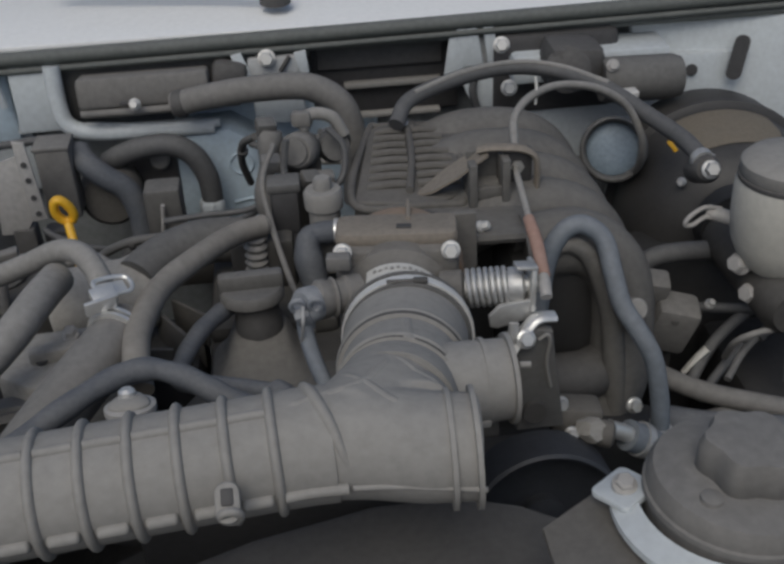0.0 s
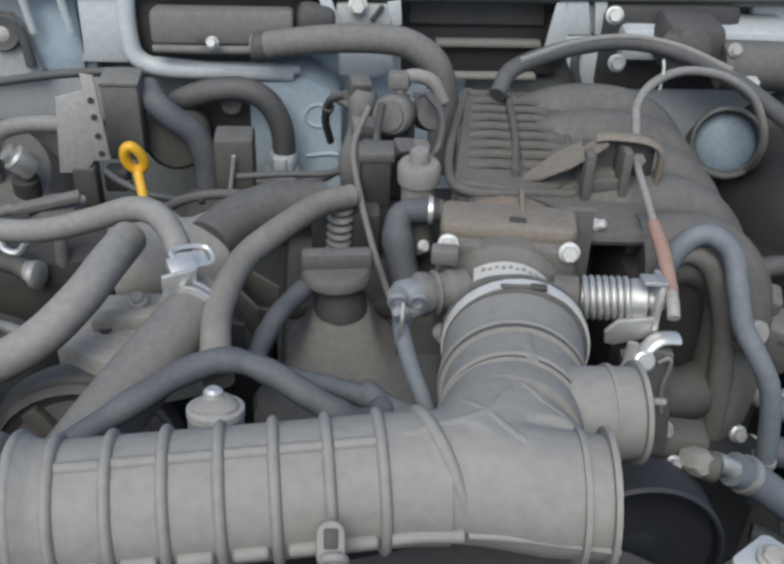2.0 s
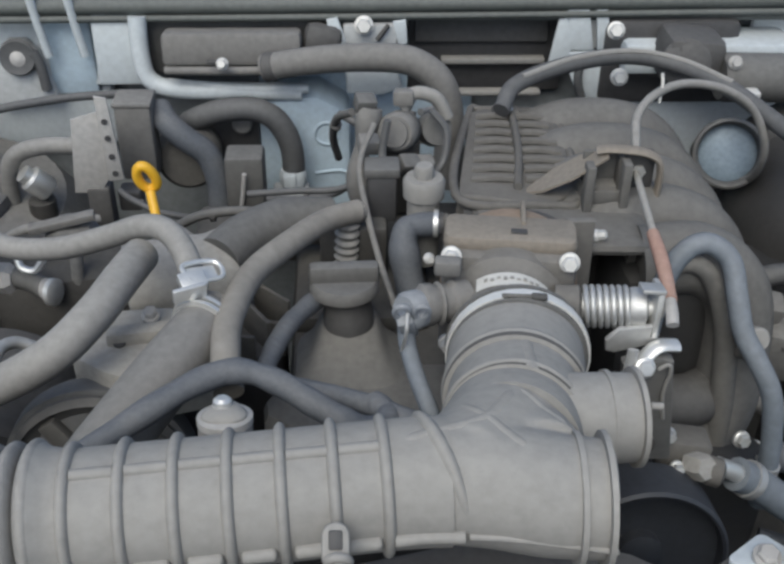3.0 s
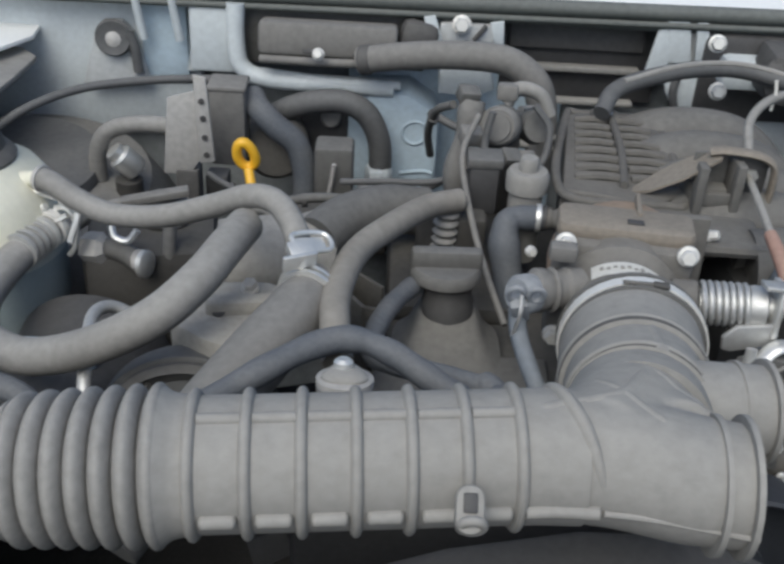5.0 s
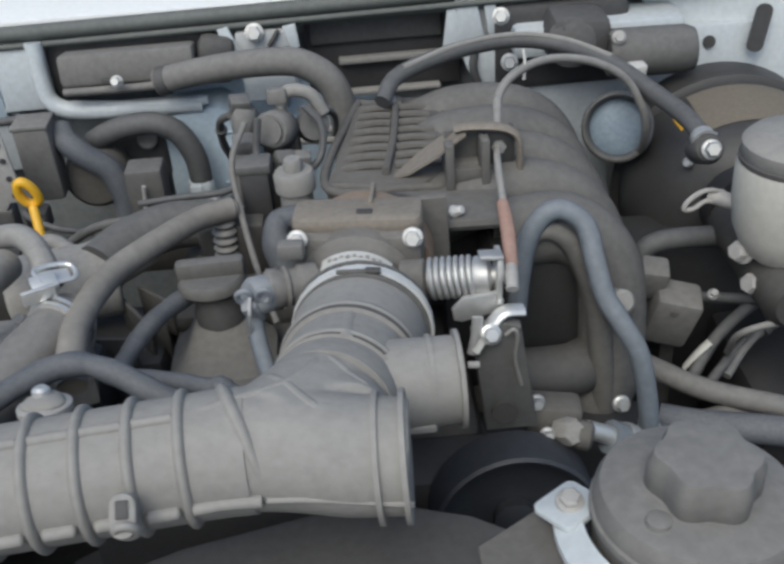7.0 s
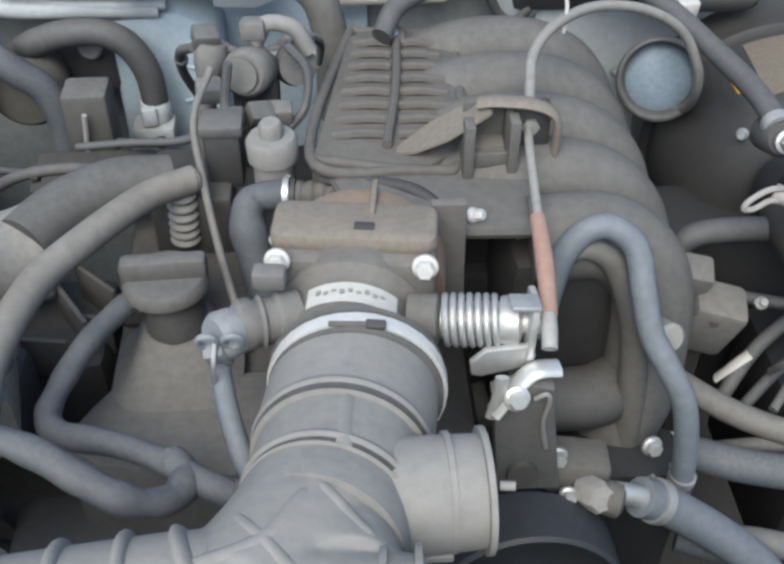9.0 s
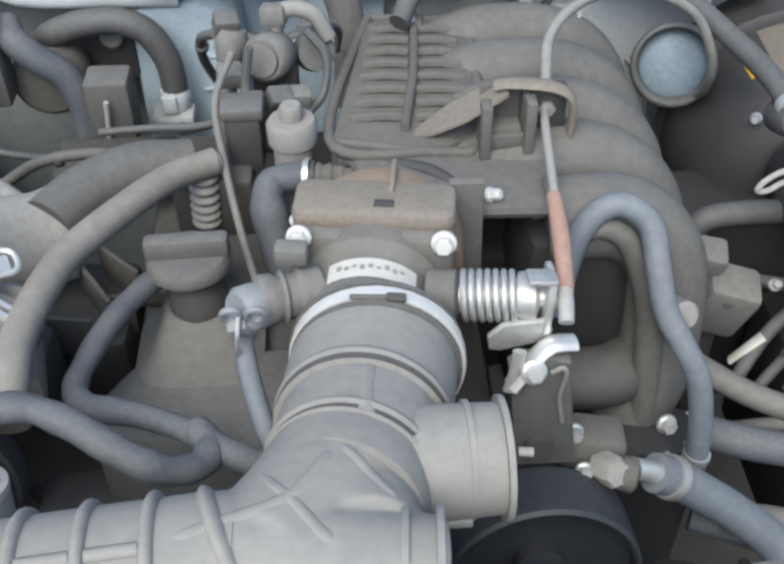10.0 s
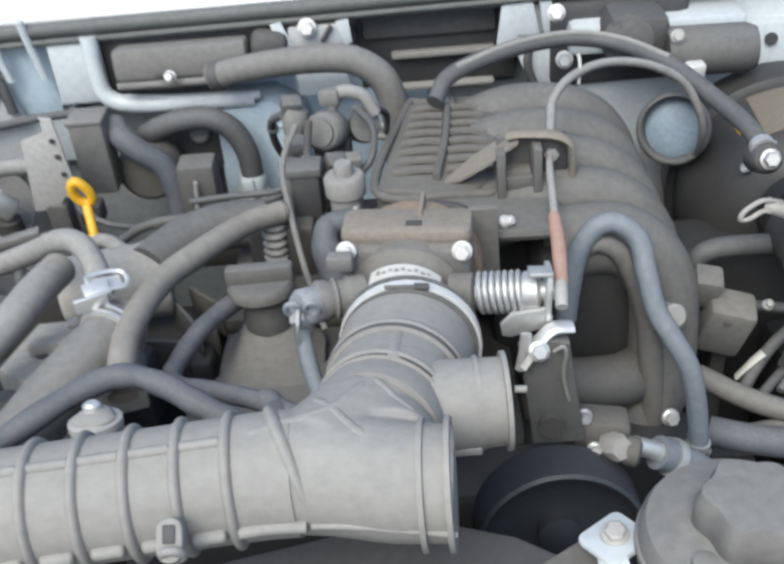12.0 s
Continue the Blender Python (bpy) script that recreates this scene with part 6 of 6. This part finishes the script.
rs = thing("steering_fluid_reservoir", (0.134, 0.447, 1.04), "dusty grey round fluid reservoir with a lobed cap", "fluid reservoir")
rm = frame_of((0.137, 0.441, 1.1255), (0.05, 0.02, 1))
part("body", lathe([(0.038, -0.06), (0.042, -0.05), (0.0455, -0.012), (0.0455, -0.004), (0.043, 0.001), (0.03, 0.005)], rm, 44), RUBBER_MID, rs)
part("cap", lathe([(0.0215, 0.003), (0.0232, 0.006), (0.0232, 0.018), (0.0212, 0.0235), (0.012, 0.025)], Matrix.Translation((0.000, -0.002, 0)) @ rm, 84, wob=lambda a: 1 + 0.075 * math.cos(6 * a)), RUBBER_MID, rs, "dusty lobed screw cap")
part("nib", lathe([(0.006, 0), (0.0055, 0.004), (0.003, 0.005)], Matrix.Translation((-0.024, -0.020, 0.003)) @ rm, 16), RUBBER_MID, rs)
part("rim_line", lathe([(0.0455, -0.014), (0.0468, -0.013), (0.0468, -0.010), (0.0455, -0.009)], rm, 44), RUBBER_MID, rs)
strap = bmesh.new()
ring_ = []
for k in range(15):
    a = radians(172 + 100 * k / 14)
    c_, s_ = math.cos(a), math.sin(a)
    ring_.append([strap.verts.new((0.134 + r_ * c_, 0.441 + r_ * s_, z_ + 0.002)) for r_, z_ in ((0.0475, 1.110), (0.0475, 1.106), (0.0600, 1.101), (0.0600, 1.105))])
for p_, q_ in zip(ring_, ring_[1:]):
    for k in range(4):
        strap.faces.new((p_[k], p_[(k + 1) % 4], q_[(k + 1) % 4], q_[k]))
strap.faces.new(ring_[0])
strap.faces.new(list(reversed(ring_[-1])))
part("band", strap, PAINT, rs, "pale painted holding band")
part("lug", prism(rounded(0.026, 0.024, 0.004), 0.004, pose(0.083, 0.4545, 1.1115, -8, 0, 35), 0.001), PAINT, rs)
bolt(rs, (0.083, 0.4540, 1.1130), (0, -0.2, 1), 0.0052, ALU, 0.005)
part("bracket", prism([(0.040, 0.446), (0.073, 0.467), (0.086, 0.432), (0.102, 0.352), (0.04, 0.352)], 0.004, pose(0, 0, 1.098), 0.001), PLENUM, rs)
part("stay", block((0.05, 0.03, 0.10), pose(0.105, 0.42, 1.03), 0.004), GUNK, rs)

# ---- wiper, left corner ----
wp = thing("windscreen_wiper", (-0.075, 1.13, 1.166), "dark wiper arm and pivot on the white cowl", "wiper")
part("pivot", lathe([(0.016, 0), (0.015, 0.008), (0.010, 0.012)], frame_of((-0.075, 1.115, 1.166), (0, -0.1, 1)), 20), BLACK, wp)
part("arm", tube([(-0.075, 1.118, 1.178), (-0.15, 1.135, 1.183), (-0.30, 1.16, 1.188)], 0.006, seg=10, n=10, flat=0.6), BLACK, wp)
gl = thing("strut_grommet", (-0.412, 1.07, 1.06), "dark rubber grommet with a metal centre on the panel", "grommet")
part("plate", prism([(-0.018, 0.010), (-0.010, 0.018), (0.006, 0.018), (0.016, 0.008), (0.030, -0.040), (-0.034, -0.046)], 0.012, pose(-0.406, 1.062, 1.095, 84, 0, 0), 0.003), PAINT_DIRTY, gl)
part("ring", lathe([(0.0120, -0.003), (0.0165, -0.002), (0.0175, 0.002), (0.0155, 0.005), (0.0120, 0.004)], frame_of((-0.406, 1.058, 1.099), (0, -1, 0.15)), 30), RUBBER_DARK, gl, "dark rubber ring")
part("leg", tube([(-0.392, 1.058, 1.104), (-0.387, 1.057, 1.088), (-0.385, 1.056, 1.068)], 0.0050, seg=10, n=8), RUBBER_DARK, gl)
part("centre", lathe([(0.008, -0.002), (0.0075, 0.004), (0.003, 0.006)], frame_of((-0.406, 1.058, 1.098), (0, -1, 0.15)), 18), ALU, gl, "metal centre")
lp = thing("corner_panel", (-0.45, 1.07, 1.0), "pale painted corner panel with creases", "panel")
part("panel", block((0.24, 0.02, 0.14), pose(-0.45, 1.088, 1.068), 0.006), PAINT, lp)
part("gusset", prism([(-0.06, 0), (0.03, 0), (0.045, 0.06), (-0.02, 0.06)], 0.01, pose(-0.365, 1.07, 1.065, 78, 0, 0), 0.003), PAINT, lp)
hose("hood_cable", [(-0.50, 0.93, 1.045), (-0.46, 0.96, 1.068), (-0.42, 0.99, 1.076), (-0.37, 1.01, 1.078), (-0.33, 1.02, 1.078), (-0.29, 1.03, 1.075)], 0.004, RUBBER_DARK, "thin black bonnet cable along the corner", "cable")
for x in (-0.378, -0.345):
    hose("hinge_rod", [(x, 1.058, 1.10), (x - 0.003, 1.055, 1.125), (x - 0.006, 1.05, 1.16)], 0.004, PAINT, "pale bonnet hinge rod", "rod")
stt = thing("strut_tower", (-0.48, 0.98, 0.95), "dusty dark domed strut tower with a rubber ring", "panel")
part("dome", lathe([(0.15, -0.10), (0.145, -0.03), (0.12, 0.012), (0.07, 0.026)], frame_of((-0.48, 0.96, 0.985), (0.0, -0.1, 1)), 40), RUBBER_MID, stt)
part("ring", lathe([(0.075, 0.018), (0.080, 0.026), (0.078, 0.034), (0.070, 0.034)], frame_of((-0.48, 0.96, 0.985), (0.0, -0.1, 1)), 36), RUBBER_DARK, stt)
ap = thing("fender_apron", (-0.55, 0.95, 1.05), "dusty grey inner wing apron with small holes", "panel")
part("sheet", prism([(-0.66, 1.07), (-0.490, 1.055), (-0.472, 1.035), (-0.476, 0.985), (-0.484, 0.93), (-0.505, 0.86), (-0.66, 0.78)], 0.006, pose(0, 0, 1.086), 0.002), RUBBER, ap)
for q in ((-0.505, 0.985), (-0.500, 0.925)):
    part("hole", lathe([(0.0052, 0), (0.0052, 0.001)], frame_of((*q, 1.0860), (0, 0, 1)), 14), BLACK_BARE, ap)
lb2 = thing("side_tray", (-0.56, 0.75, 0.8), "dirty grey side tray beside the tank", "tray")
part("tray", block((0.24, 0.5, 0.03), pose(-0.55, 0.62, 0.94), 0.008), PAINT_DIRTY, lb2)

# ---- loose small wiring and clips ----
for pts, r_, mt, lbl in (
        ([(-0.300, 0.93, 1.030), (-0.285, 0.905, 1.036), (-0.262, 0.895, 1.030), (-0.235, 0.90, 1.020)], 0.0028, RUBBER_DARK, "thin black wire behind the dipstick"),
        ([(-0.175, 0.945, 1.012), (-0.150, 0.93, 1.020), (-0.120, 0.92, 1.030), (-0.100, 0.905, 1.050)], 0.0032, RUBBER_DARK, "thin black wire across the firewall side"),
        ([(-0.260, 0.870, 1.020), (-0.225, 0.86, 1.046), (-0.19, 0.862, 1.050), (-0.16, 0.87, 1.040)], 0.0040, BLACK_DUSTY, "dusty wiring tube over the head"),
        ([(-0.045, 0.905, 1.115), (-0.030, 0.93, 1.105), (-0.020, 0.955, 1.085), (-0.022, 0.97, 1.060)], 0.0030, RUBBER, "thin grey vacuum pipe behind the valves"),
        ([(-0.100, 0.885, 1.125), (-0.112, 0.905, 1.110), (-0.116, 0.93, 1.080), (-0.112, 0.95, 1.050)], 0.0034, BLACK_DUSTY, "dusty wire behind the valves"),
        ([(0.25, 0.69, 0.975), (0.275, 0.715, 0.985), (0.31, 0.73, 1.0), (0.36, 0.735, 1.005)], 0.0030, BLACK_DUSTY, "thin wires crossing beside the wing"),
        ([(0.265, 0.73, 0.965), (0.262, 0.71, 0.995), (0.275, 0.70, 1.010), (0.30, 0.70, 1.012)], 0.0026, RUBBER, "thin wires crossing beside the wing"),
        ([(0.300, 0.69, 0.965), (0.315, 0.72, 0.99), (0.345, 0.75, 1.0), (0.38, 0.76, 1.0)], 0.0036, RUBBER_DARK, "thin wires crossing beside the wing"),
        ([(-0.40, 0.86, 1.01), (-0.37, 0.865, 1.03), (-0.34, 0.875, 1.03), (-0.315, 0.90, 1.02)], 0.0045, RUBBER, "dusty grey vacuum pipe beside the tank")):
    w_ = hose("loose_wire", pts, r_, mt, lbl, "wire")
    q0, q1 = Vector(pts[1]), Vector(pts[2])
    part("tape", tube([q0.lerp(q1, 0.30), q0.lerp(q1, 0.42)], r_ * 1.45, seg=10, n=2), BLACK, w_)
